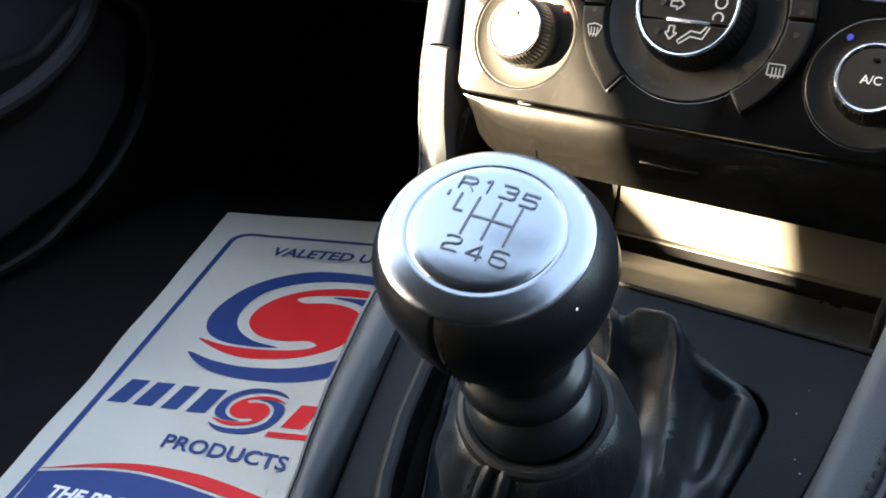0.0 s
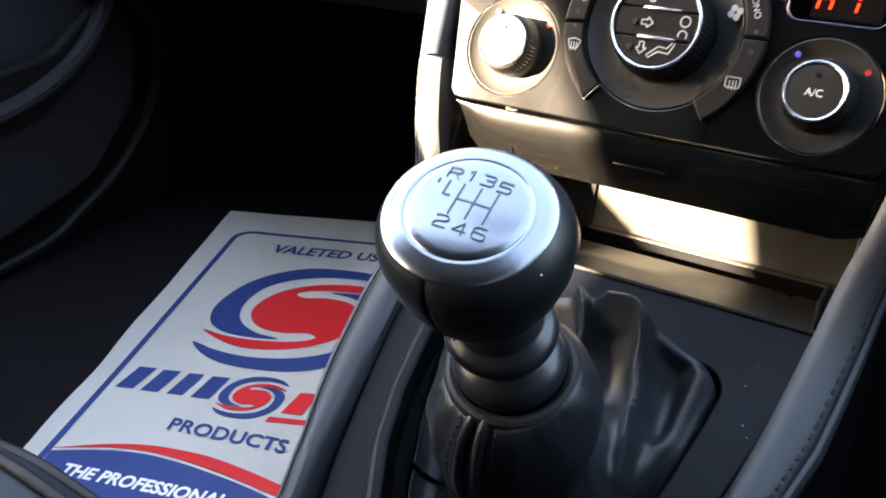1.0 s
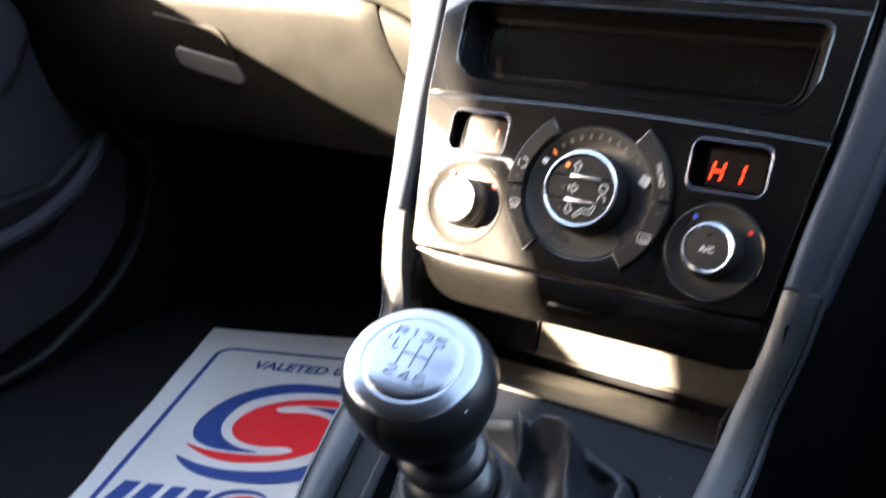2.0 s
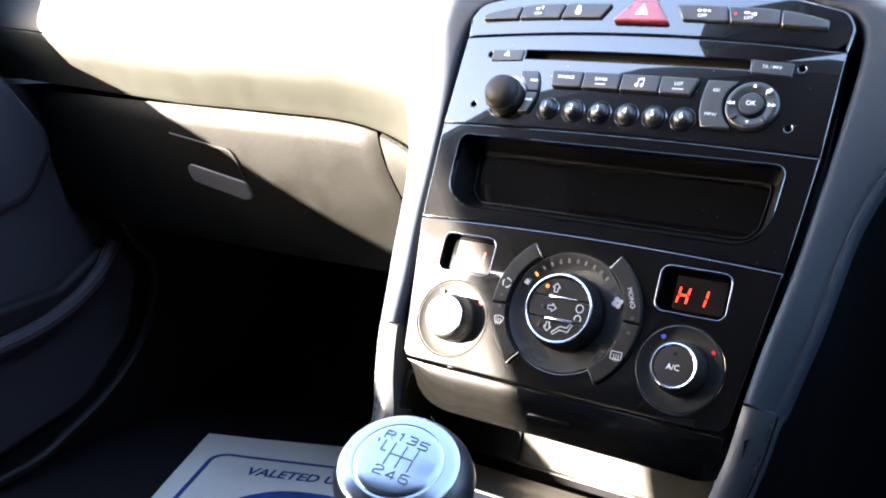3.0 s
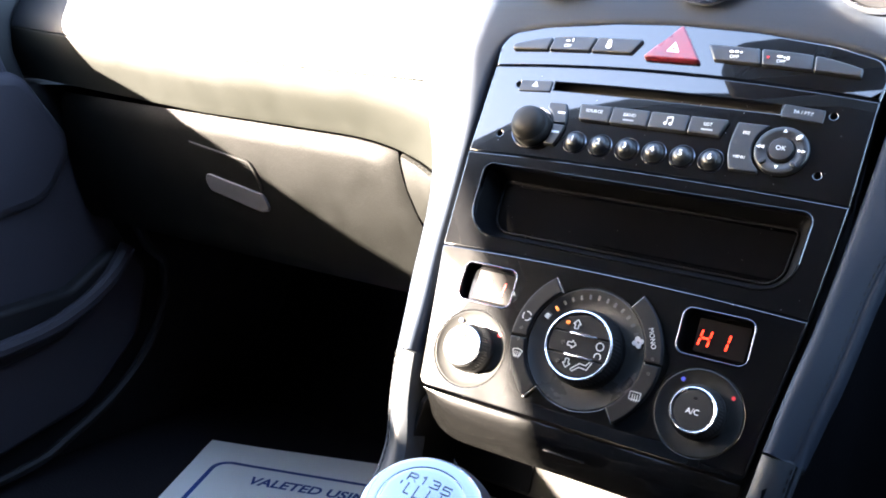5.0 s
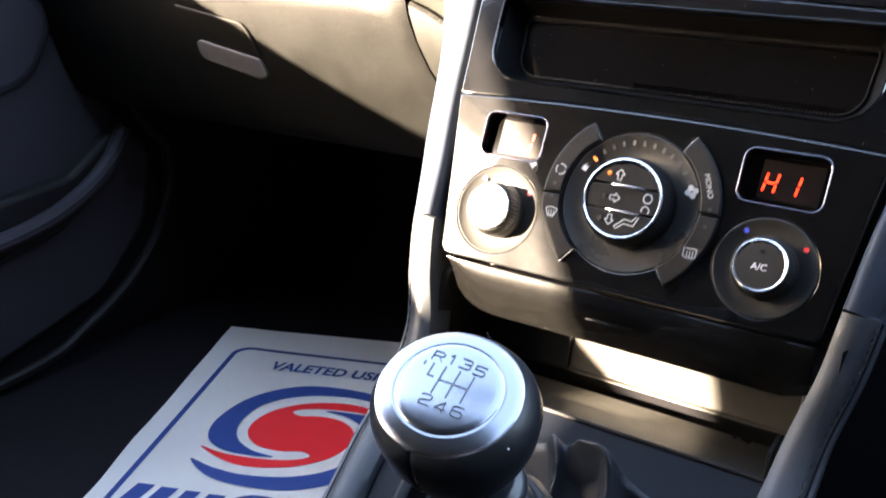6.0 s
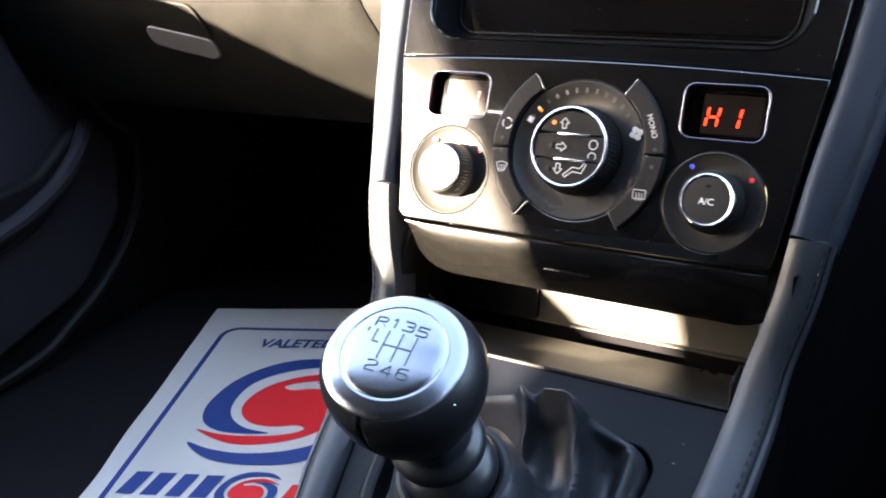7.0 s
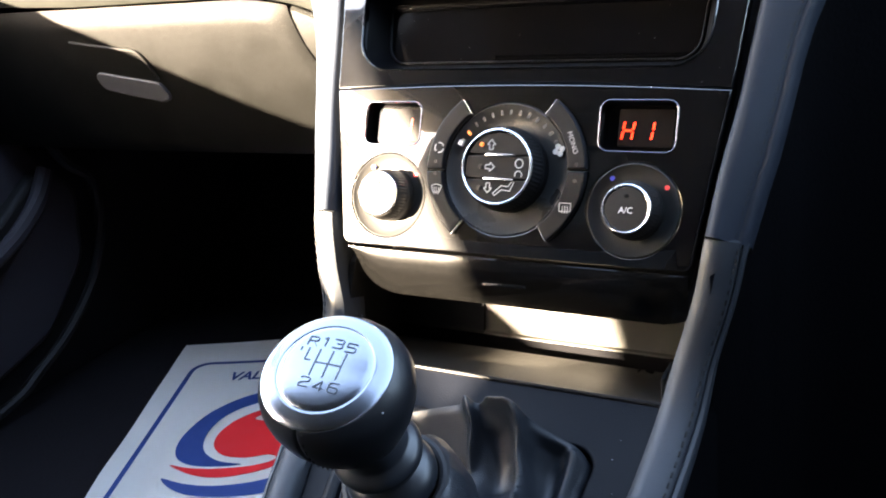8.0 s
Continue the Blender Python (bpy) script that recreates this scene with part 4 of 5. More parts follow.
DR = rounded([(0.0436, lv(-0.1325)), (0.0782, lv(-0.1325)), (0.0782, lv(-0.1098)), (0.0436, lv(-0.1098))], 0.0045, 6)
KNOBS = [(-0.0645, lv(-0.1582)), (0.0618, lv(-0.1585))]
outer = [Vector((u, bow(u, -0.0003, 0.0030))) for u in np.linspace(-0.0999, 0.0999, 24)]
outer += [Vector((half_width(v), lv(v))) for v in np.linspace(-0.110, -0.178, 8)]
outer += [Vector((0.0893, lv(-0.1805))), Vector((0.0870, lv(-0.1832)))] + [Vector((u, lv(-0.1838))) for u in np.linspace(0.084, -0.084, 12)] + [Vector((-0.0870, lv(-0.1832))), Vector((-0.0893, lv(-0.1805)))]
outer += [Vector((-half_width(v), lv(v))) for v in np.linspace(-0.178, -0.110, 8)]
part("faceplate", plate(outer, [DL, DR] + [circle(x, y, 0.0212, 48) for x, y in KNOBS] + [circle(CX, CY, 0.0316, 64)], 0.0, 0.010, 0.0007), GLOSS, climate)
for loop, name in ((DL, "small"), (DR, "large")):
    disp = part("display", plate(offset(ccw(list(loop)), -0.0002), top=-0.0062, depth=0.002, bevel=0.0002), GLASS, climate, "recessed temperature display")
    part("bezel", plate(offset(ccw(list(loop)), 0.0006), [offset(ccw(list(loop)), -0.0002)], 0.0005, 0.003, 0.0004), BEZEL, disp, "thin bright bezel")
    c = sum(loop, Vector((0, 0))) / len(loop)
    w = 0.0118 if name == "small" else 0.0125
    part("screen", plate(rounded([(c.x - w + 0.002, c.y - 0.0085), (c.x + w + 0.002, c.y - 0.0085), (c.x + w + 0.002, c.y + 0.0085), (c.x - w + 0.002, c.y + 0.0085)], 0.0008), top=-0.0056, depth=0.001, bevel=0.0003), SCREEN, disp, "smoked red-black screen")


def segments(x, y, h, marks, parent):
    """Glowing seven-segment strokes of one character."""
    w, g, s = h * 0.52, h * 0.06, 0.14
    ends = {"tl": ((0, h / 2 + g), (0, h - g)), "bl": ((0, g), (0, h / 2 - g)), "tr": ((w, h / 2 + g), (w, h - g)), "br": ((w, g), (w, h / 2 - g)), "mid": ((g, h / 2), (w - g, h / 2))}
    for k in marks:
        a, b = [(x + px + s * py, y + py) for px, py in ends[k]]
        part("led_segment", stroke([a, b], h * 0.10, -0.0054), LED, parent, "glowing red segment")


disp_l, disp_r = [o for o in climate.children if o.name.startswith("display")][:2]
segments(-0.0716, lv(-0.1268), 0.0088, ("tl", "bl", "tr", "br", "mid"), disp_l)
segments(-0.0626, lv(-0.1268), 0.0088, ("tr", "br"), disp_l)
segments(0.0522, lv(-0.1268), 0.0088, ("tl", "bl", "tr", "br", "mid"), disp_r)
segments(0.0612, lv(-0.1268), 0.0088, ("tr", "br"), disp_r)

for (x, y), words in zip(KNOBS, ("", "A/C")):
    dish = part("knob_dish", lathe([(0.0210, -0.0004), (0.0206, -0.0002), (0.0198, -0.0012), (0.0170, -0.0034), (0.0140, -0.0040), (0.0120, -0.0040)], 56, x, y), DISH, climate, "shallow dished surround")
    knob = part("temperature_knob", lathe([(0.0132, -0.004), (0.0132, 0.0016), (0.0127, 0.0022), (0.0126, 0.0030), (0.0119, 0.0084), (0.0111, 0.0094), (0.0106, 0.0096)], 192, x, y, ribs=48, rib=0.0005, rib_rows=(3, 4)), KNOB_M, climate, "ribbed black rotary knob", smooth=50)
    part("chrome_ring", lathe([(0.0110, 0.0088), (0.0109, 0.0100), (0.0104, 0.0105), (0.0098, 0.0103), (0.0096, 0.0092)], 56, x, y), CHROME, knob, "chrome ring")
    part("button", lathe([(0.0097, 0.0085), (0.0097, 0.0096), (0.0092, 0.0101), (0.0, 0.0103)], 48, x, y), KNOB_M, knob)
    part("lamp", plate(rounded([(x - 0.0010, y + 0.0048), (x + 0.0010, y + 0.0048), (x + 0.0010, y + 0.0062), (x - 0.0010, y + 0.0062)], 0.0005, 3), top=0.0107, depth=0.0006, bevel=0.0001), POCKET, knob)
    if words:
        lettering(words, 0.0038, x, y - 0.0008, 0.0104, WHITE, knob)
    for a, m in ((128, BLUEDOT), (38, REDDOT)):
        part("dot", plate(circle(x + 0.0178 * math.cos(radians(a)), y + 0.0178 * math.sin(radians(a)), 0.0011, 14), top=-0.0018, depth=0.001, bevel=0.0), m, dish, "coloured temperature dot")

# middle dial with its three buttons
part("dial_dish", lathe([(0.0314, -0.0002), (0.0310, 0.0002), (0.0300, -0.0006), (0.0258, -0.0034), (0.0220, -0.0044), (0.0180, -0.0046)], 72, CX, CY), DIAL_M, climate, "shallow dished dial surround")
dial = part("dial", lathe([(0.0202, -0.0046), (0.0202, 0.0008), (0.0197, 0.0016), (0.0195, 0.0024), (0.0188, 0.0088), (0.0180, 0.0100), (0.0174, 0.0102)], 240, CX, CY, ribs=60, rib=0.0005, rib_rows=(3, 4)), SATIN, climate, "ribbed black fan dial", smooth=50)
part("chrome_ring", lathe([(0.0180, 0.0094), (0.0178, 0.0107), (0.0172, 0.0111), (0.0167, 0.0107), (0.0165, 0.0096)], 72, CX, CY), CHROME, dial, "chrome ring")
for y0, y1 in ((0.0058, 0.0164), (-0.0054, 0.0052), (-0.0164, -0.0060)):
    ys = np.linspace(y0, y1, 9)
    loop = [Vector((CX + math.sqrt(max(0.0, 0.0164 ** 2 - y * y)), CY + y)) for y in ys] + [Vector((CX - math.sqrt(max(0.0, 0.0164 ** 2 - y * y)), CY + y)) for y in ys[::-1]]
    part("air_button", plate(loop, top=0.0108, depth=0.005, bevel=0.0005, lift=lambda x, y: -4.0 * ((x - CX) ** 2 + (y - CY) ** 2)), SATIN, dial, "flat push button")
part("dial_core", lathe([(0.0166, 0.0080), (0.0, 0.0080)], 48, CX, CY), RUBBER, dial)
for y in (0.0055, -0.0057):
    part("bright_bar", box(CX - 0.0055, CX + 0.0095, CY + y - 0.0006, CY + y + 0.0006, 0.0100, 0.0114, 0.0003), CHROME, dial, "slim chrome bar")
TOP = 0.0110
icons = bmesh.new()


def arrow(x, y, a, s):
    d, n = Vector((math.cos(a), math.sin(a))), Vector((-math.sin(a), math.cos(a)))
    c = Vector((x, y))
    loop = [c + d * s, c + n * s * 0.9, c + n * s * 0.4, c + n * s * 0.4 - d * s, c - n * s * 0.4 - d * s, c - n * s * 0.4, c - n * s * 0.9]
    for p, q in zip(loop, loop[1:] + loop[:1]):
        stroke([p, q], 0.0005, TOP, icons)


arrow(CX - 0.0030, CY + 0.0102, math.pi / 2, 0.0023)
arrow(CX - 0.0030, CY - 0.0002, 0.0, 0.0023)
arrow(CX - 0.0032, CY - 0.0100, -math.pi / 2, 0.0023)
for lo in (0.0, 3.14):
    stroke([(CX + 0.0116 + 0.0019 * math.cos(a), CY + 0.0018 + 0.0020 * math.sin(a)) for a in np.linspace(lo, lo + 3.14, 10)], 0.0005, TOP, icons)
stroke([(CX + 0.0116 + 0.0017 * math.cos(a), CY - 0.0034 + 0.0018 * math.sin(a)) for a in np.linspace(-0.6, 3.6, 10)], 0.0005, TOP, icons)
stroke([(CX - 0.0004, CY - 0.0124), (CX + 0.0004, CY - 0.0134), (CX + 0.0038, CY - 0.0106), (CX + 0.0080, CY - 0.0110), (CX + 0.0098, CY - 0.0068)], 0.0005, TOP, icons)
stroke([(CX - 0.0004, CY - 0.0124), (CX + 0.0036, CY - 0.0087), (CX + 0.0070, CY - 0.0090), (CX + 0.0088, CY - 0.0066)], 0.0005, TOP, icons)
part("symbol", icons, GREYP, dial, "pale air-flow symbols")
for y, m in ((0.0102, AMBER), (-0.0002, DISH), (-0.0100, DISH)):
    part("lamp", plate(circle(CX - 0.0082, CY + y, 0.0010, 12), top=TOP, depth=0.001, bevel=0.0), m, dial, "small indicator lamp")
scale = bmesh.new()
for k, a in enumerate(range(150, 29, -10)):
    w = 0.0004 + 0.00004 * k
    c, s = math.cos(radians(a)), math.sin(radians(a))
    stroke([(CX + 0.0262 * c, CY + 0.0262 * s), (CX + 0.0286 * c, CY + 0.0286 * s)], 0.0007 + w, -0.0013, scale)
c, q = math.cos(radians(141)), math.sin(radians(141))
part("lamp", stroke([(CX + 0.0256 * c, CY + 0.0256 * q), (CX + 0.0284 * c, CY + 0.0284 * q)], 0.0012, -0.0010), AMBER, climate, "small amber fan lamp")
part("fan_scale", scale, LATCH, climate, "grey fan-speed scale")
for (fx, fy), r in (((CX + 0.0262, CY + 0.0098), 0.0022), ((CX - 0.0245, CY + 0.0120), 0.0012)):
    fan = bmesh.new()
    for k in range(4):
        a = math.pi / 2 * k + 0.4
        plate(circle(fx + r * 0.8 * math.cos(a), fy + r * 0.8 * math.sin(a), r * 0.6, 10), top=0.0006, depth=0.0012, bevel=0.0, bm=fan)
    part("symbol", fan, GREYP, climate, "pale fan symbol")


def arc_key(a0, a1, r0=0.0319, r1=0.0407):
    """A bowed key round the dial between two angles, with a slanted tip at each end."""
    loop = [Vector((CX + r1 * math.cos(radians(a)), CY + r1 * math.sin(radians(a)))) for a in np.linspace(a0, a1, 14)]
    loop += [Vector((CX + r0 * math.cos(radians(a)), CY + r0 * math.sin(radians(a)))) for a in np.linspace(a1, a0, 14)]
    return plate(loop, top=0.0032, depth=0.006, bevel=0.0009)


for a0, a1 in ((126.5, 182.5), (184, 232.5), (-53, 0.5), (2, 54)):
    part("arc_button", arc_key(a0, a1), SATIN, climate, "curved black push button")
for a in (126.5, 232.5, -53, 54):
    c, s = math.cos(radians(a)), math.sin(radians(a))
    part("bright_tip", stroke([(CX + 0.0321 * c, CY + 0.0321 * s), (CX + 0.0408 * c, CY + 0.0408 * s)], 0.0007, 0.0012, deep=0.0014), CHROME, climate, "thin bright edge")
TOPK = 0.0033
x, y = CX - 0.0345, CY + 0.0090
loop_sym = bmesh.new()
for k in range(3):
    a = radians(120 * k + 20)
    stroke([(x + 0.0024 * math.cos(a + t), y + 0.0024 * math.sin(a + t)) for t in np.linspace(0, 1.5, 6)], 0.0006, TOPK, loop_sym)
part("symbol", loop_sym, GREYP, climate, "pale recirculation symbol")
for px, py, shape in ((CX - 0.0342, CY - 0.0110, ((-0.0028, 0.0014), (0, 0.0022), (0.0028, 0.0014), (0.0016, -0.0018), (-0.0016, -0.0018), (-0.0028, 0.0014))), (CX + 0.0325, CY - 0.0165, ((-0.0027, 0.0020), (0.0027, 0.0020), (0.0027, -0.0018), (-0.0027, -0.0018), (-0.0027, 0.0020)))):
    pane = bmesh.new()
    for p, q in zip(shape, shape[1:]):
        stroke([(px + p[0], py + p[1]), (px + q[0], py + q[1])], 0.0004, TOPK, pane)
    for k in (-1, 0, 1):
        stroke([(px + 0.0012 * k, py - 0.0027), (px + 0.0012 * k + 0.0002, py - 0.0010), (px + 0.0012 * k, py + 0.0008)], 0.00035, TOPK, pane)
    part("symbol", pane, GREYP, climate, "pale heated-glass symbol")
lettering("MONO", 0.0034, CX + 0.0335, CY + 0.0130, TOPK, GREYP, climate, turn=-68)
for dx, dy in ((-0.0360, 0.0022), (-0.0358, -0.0036), (0.0362, 0.0032), (0.0360, -0.0042)):
    part("lamp", plate(circle(CX + dx, CY + dy, 0.0009, 12), top=0.0034, depth=0.001, bevel=0.0), DISH, climate, "small unlit lamp")

# ashtray lid under the climate panel
lid = thing("ashtray_lid", LOWER, "gloss black curved ashtray lid under the climate panel", "ashtray")
rows = []
for i in range(33):
    u = -0.0845 + 0.1735 * i / 32
    e = max(0.0, (-u - 0.054) / 0.0305)
    f = max(0.0, (u - 0.080) / 0.009)
    low = 0.0215 * math.sqrt(max(0.0, 1 - e ** 2.2)) * (1 - 0.15 * f) + 0.001
    rows.append([Vector((u, lv(-0.1850) - low * t, 0.0012 - 0.0012 * (t < 0.04) + (0.0 if t < 0.06 else -0.011 * (t - 0.06) ** 1.7))) for t in (0.0, 0.04, 0.08, 0.16, 0.26, 0.38, 0.5, 0.62, 0.75, 0.88, 1.0)])
bm = loft(rows)
bmesh.ops.solidify(bm, geom=bm.faces[:], thickness=0.003)
part("cover", bm, LID, lid)
part("finger_ridge", box(-0.008, 0.014, lv(-0.1982), lv(-0.1971), -0.004, -0.0008, 0.0003), LID, lid)


# ---- gear lever ----
LEAN_X = math.degrees(math.atan2(0.0155, 0.139))
KNOB = DECK @ pose(0.0213, -0.0697, 0.1385, 0, LEAN_X, 0) @ pose(0, 0, 0, 0, 0, 3)
lever = thing("gear_lever", KNOB, "black leather gear lever with a satin metal shift plate", "gear lever")
ball = [(0.0100, -0.0275), (0.0135, -0.0250), (0.0174, -0.0198), (0.0205, -0.0136), (0.0229, -0.0068), (0.0240, -0.0006), (0.0237, 0.0034), (0.0226, 0.0068), (0.0214, 0.0088), (0.0207, 0.0096), (0.0201, 0.0094), (0.0197, 0.0082)]
ball = [(1.006 * r, z) for r, z in ball]
SET = (-0.0010, -0.0005, -0.0010)  # the plate sits a little off the ball's middle
bm = lathe(ball, 240)
for v in bm.verts:
    a = math.atan2(v.co.y, v.co.x)
    d = math.exp(-((a + 1.62) / 0.018) ** 2) + math.exp(-((a - 1.52) / 0.018) ** 2)
    up = max(0.0, min(1.0, (v.co.z - 0.001) / 0.007))
    if v.co.z < 0.0099:
        v.co.xy *= 1 - 0.035 * d
    v.co += Vector(SET) * up
part("leather_grip", bm, LEATHER, lever, "black grained leather ball with sewn seams", smooth=60)
for a0 in (-1.62 + 0.06, 1.52 + 0.06):
    threads = bmesh.new()
    for k in range(9):
        z = -0.018 + 0.0032 * k
        r = float(np.interp(z, [p[1] for p in ball[:9]], [p[0] for p in ball[:9]])) + 0.0001
        q = [Vector((r * math.cos(a0), r * math.sin(a0), z + dz)) for dz in (-0.0009, 0.0, 0.0009)]
        tube(q, 0.00022, 5, threads)
    part("seam_thread", threads, THREAD, lever)
bm = lathe([(0.0200, 0.0087), (0.0206, 0.0100), (0.0199, 0.0105), (0.0181, 0.0111), (0.0162, 0.0115), (0.0153, 0.0118), (0.0150, 0.0116), (0.0146, 0.0119), (0.0128, 0.01225), (0.01, 0.0126), (0.006, 0.0129), (0.0, 0.0131)], 96)
lean = Matrix.Translation(SET) @ pose(0, 0, 0.010, 0.4, 1.0, 0) @ Matrix.Translation((0, 0, -0.010))
bmesh.ops.transform(bm, verts=bm.verts, matrix=lean)
part("shift_plate", bm, ALU, lever, "satin aluminium shift plate", smooth=60)
XC = (-0.0044, 0.0002, 0.0048)


def cut(points, w=0.00046):
    p = [Vector(q) * 0.95 + Vector((0.0009, 0.0007)) for q in points]
    fine = [p[i].lerp(p[i + 1], t) for i in range(len(p) - 1) for t in (0, 0.25, 0.5, 0.75)] + [p[-1]]
    own = stroke(fine, w, 0.0, deep=0.0004)
    for v in own.verts:
        r2 = v.co.x ** 2 + v.co.y ** 2
        v.co.z += 0.01285 - 4.6 * r2
        v.co = lean @ v.co
    part("gate_line", own, ENGRAVE, lever)


for x in XC:
    cut([(x, -0.0050), (x, 0.0050)])
cut([(XC[0], 0.0), (XC[2], 0.0)])
cut([(-0.0084, 0.0050), (-0.0084, 0.0004), (-0.0064, 0.0004)])
cut([(-0.0112, 0.0050), (-0.0112, 0.0036)])
GLYPHS = {
    "R": [[(0, 0), (0, 1), (0.8, 1), (1, 0.88), (1, 0.62), (0.8, 0.5), (0, 0.5)], [(0.55, 0.5), (1, 0)]],
    "1": [[(0.25, 0.82), (0.55, 1), (0.55, 0)]],
    "3": [[(0, 1), (0.8, 1), (1, 0.88), (1, 0.65), (0.85, 0.52), (0.35, 0.52)], [(0.85, 0.52), (1, 0.38), (1, 0.12), (0.8, 0), (0, 0)]],
    "5": [[(1, 1), (0.05, 1), (0, 0.56), (0.8, 0.56), (1, 0.44), (1, 0.12), (0.8, 0), (0, 0)]],
    "2": [[(0, 0.9), (0.2, 1), (0.8, 1), (1, 0.88), (1, 0.66), (0.85, 0.54), (0.2, 0.42), (0, 0.28), (0, 0), (1, 0)]],
    "4": [[(0.75, 0), (0.75, 1), (0, 0.28), (1, 0.28)]],
    "6": [[(0.95, 1), (0.25, 1), (0, 0.85), (0, 0.15), (0.2, 0), (0.8, 0), (1, 0.13), (1, 0.42), (0.8, 0.55), (0, 0.55)]],
}


def numeral(body, x, y, w=0.0031, h=0.0032, width=0.00025):
    """One engraved figure drawn with thin dark strokes."""
    own = bmesh.new()
    for pts in GLYPHS[body]:
        p = [Vector((x + (a - 0.5) * w, y + (b - 0.5) * h)) for a, b in pts]
        for a, b in zip(p, p[1:]):
            d = (b - a).normalized() * width * 0.45
            stroke([a - d, b + d], width, 0.0, own, deep=0.00015)
    for v in own.verts:
        v.co.z += 0.01322 - 4.6 * (v.co.x ** 2 + v.co.y ** 2)
        v.co = lean @ v.co
    part("numeral", own, ENGRAVE, lever)


for body, x, y in (("R", -0.0086, 0.0080), ("1", -0.0040, 0.0083), ("3", 0.0006, 0.0082), ("5", 0.0054, 0.0076), ("2", -0.0050, -0.0076), ("4", 0.0003, -0.0082), ("6", 0.0054, -0.0080)):
    numeral(body, x * 0.93 + 0.0009, y * 0.93 + 0.0007)
bm = lathe([(0.0095, -0.0245), (0.0116, -0.0268), (0.0117, -0.0330), (0.0124, -0.0340), (0.0140, -0.0350), (0.0152, -0.0364), (0.0156, -0.0380), (0.0152, -0.0396), (0.0138, -0.0407), (0.0116, -0.0412), (0.0107, -0.0422), (0.0106, -0.0462), (0.0114, -0.0472), (0.0134, -0.0484), (0.0153, -0.0504), (0.0162, -0.0528), (0.0161, -0.0548), (0.0153, -0.0562), (0.0138, -0.0570), (0.0128, -0.0580), (0.0120, -0.0690)], 64)
for v in bm.verts:
    v.co.x += 0.083 * max(0.0, -v.co.z - 0.005)
part("collar", bm, COLLAR, lever, "smooth satin black collar with two rings", smooth=50)
part("speck", box(0.0205, 0.0209, -0.0098, -0.0094, 0.0068, 0.0072, 0.0001), WHITE, lever)
part("reverse_mark", box(-0.0108, -0.0086, -0.0122, -0.0116, -0.0272, -0.0262, 0.0002), WHITE, lever)

# gaiter: soft leather cone with folds from the collar down to the deck's opening
gaiter = thing("gear_gaiter", DECK, "loose black leather gaiter folded around the gear lever", "gaiter")
to_deck = DECK.inverted() @ KNOB
SEGS = 480
edge = ccw(list(GAITER))
cum = [0.0]
for a, b in zip(edge, edge[1:] + edge[:1]):
    cum.append(cum[-1] + (b - a).length)


def edge_at(angle):
    """The point of the opening in a direction from the lever."""
    c = Vector((0.0115, -0.0700))
    d = Vector((math.cos(angle), math.sin(angle)))
    best = None
    for a, b in zip(edge, edge[1:] + edge[:1]):
        e = b - a
        den = d.x * e.y - d.y * e.x
        if abs(den) < 1e-12:
            continue
        t = ((a.x - c.x) * e.y - (a.y - c.y) * e.x) / den
        s = ((a.x - c.x) * d.y - (a.y - c.y) * d.x) / den
        if t > 0 and -1e-6 <= s <= 1 + 1e-6 and (best is None or t < best):
            best = t
    return c + d * (best or 0.05)


AXIS = to_deck @ Vector((0, 0, -0.0685)), (to_deck.to_3x3() @ Vector((0, 0, 1))).normalized()
# ridges of slack leather: height, half width, and the line each follows on the deck
RIDGES = [
    (0.0112, 0.0030, [(0.010, 0.001), (0.0160, -0.0005), (0.0220, -0.0012), (0.0275, -0.0035), (0.0305, -0.010), (0.0312, -0.018), (0.0345, -0.028), (0.0375, -0.042), (0.0405, -0.058), (0.0425, -0.074)]),
    (0.0075, 0.0022, [(0.0005, 0.002), (0.0032, -0.0015), (0.0066, -0.0060), (0.0085, -0.012), (0.0085, -0.020), (0.0072, -0.030)]),
    (-0.0060, 0.0062, [(0.0175, -0.007), (0.0200, -0.016), (0.0215, -0.026), (0.0240, -0.040)]),
    (-0.0065, 0.0060, [(0.0400, -0.005), (0.0410, -0.016), (0.0425, -0.028), (0.0440, -0.040)]),
    (0.0045, 0.0032, [(0.0510, -0.004), (0.0505, -0.012), (0.0492, -0.026), (0.0465, -0.046), (0.0425, -0.068)]),
    (-0.0060, 0.0055, [(-0.012, -0.022), (-0.003, -0.0255), (0.004, -0.0255), (0.009, -0.024)]),
    (0.0060, 0.0060, [(-0.050, -0.030), (-0.036, -0.046), (-0.022, -0.060)]),
    (0.0070, 0.0060, [(0.030, -0.102), (0.026, -0.098), (0.022, -0.094)]),
    (0.0060, 0.0060, [(-0.020, -0.106), (-0.012, -0.102), (-0.002, -0.098)]),
]
RIDGES = [(amp, w, [q.xy for q in spline([(*p, 0.0) for p in way], 5)]) for amp, w, way in RIDGES]


def ridge_height(p):
    total = 0.0
    for amp, w, way in RIDGES:
        best, where = 1.0, 0.0
        for k in range(len(way) - 1):
            a, e = way[k], way[k + 1] - way[k]
            t = max(0.0, min(1.0, (p - a).dot(e) / e.length_squared))
            d = (p - a - e * t).length
            if d < best:
                best, where = d, (k + t) / (len(way) - 1)
        total += amp * math.exp(-(best / w) ** 2) * min(1.0, 0.25 + where / 0.12, (1 - where) / 0.25 + 0.1)
    return total


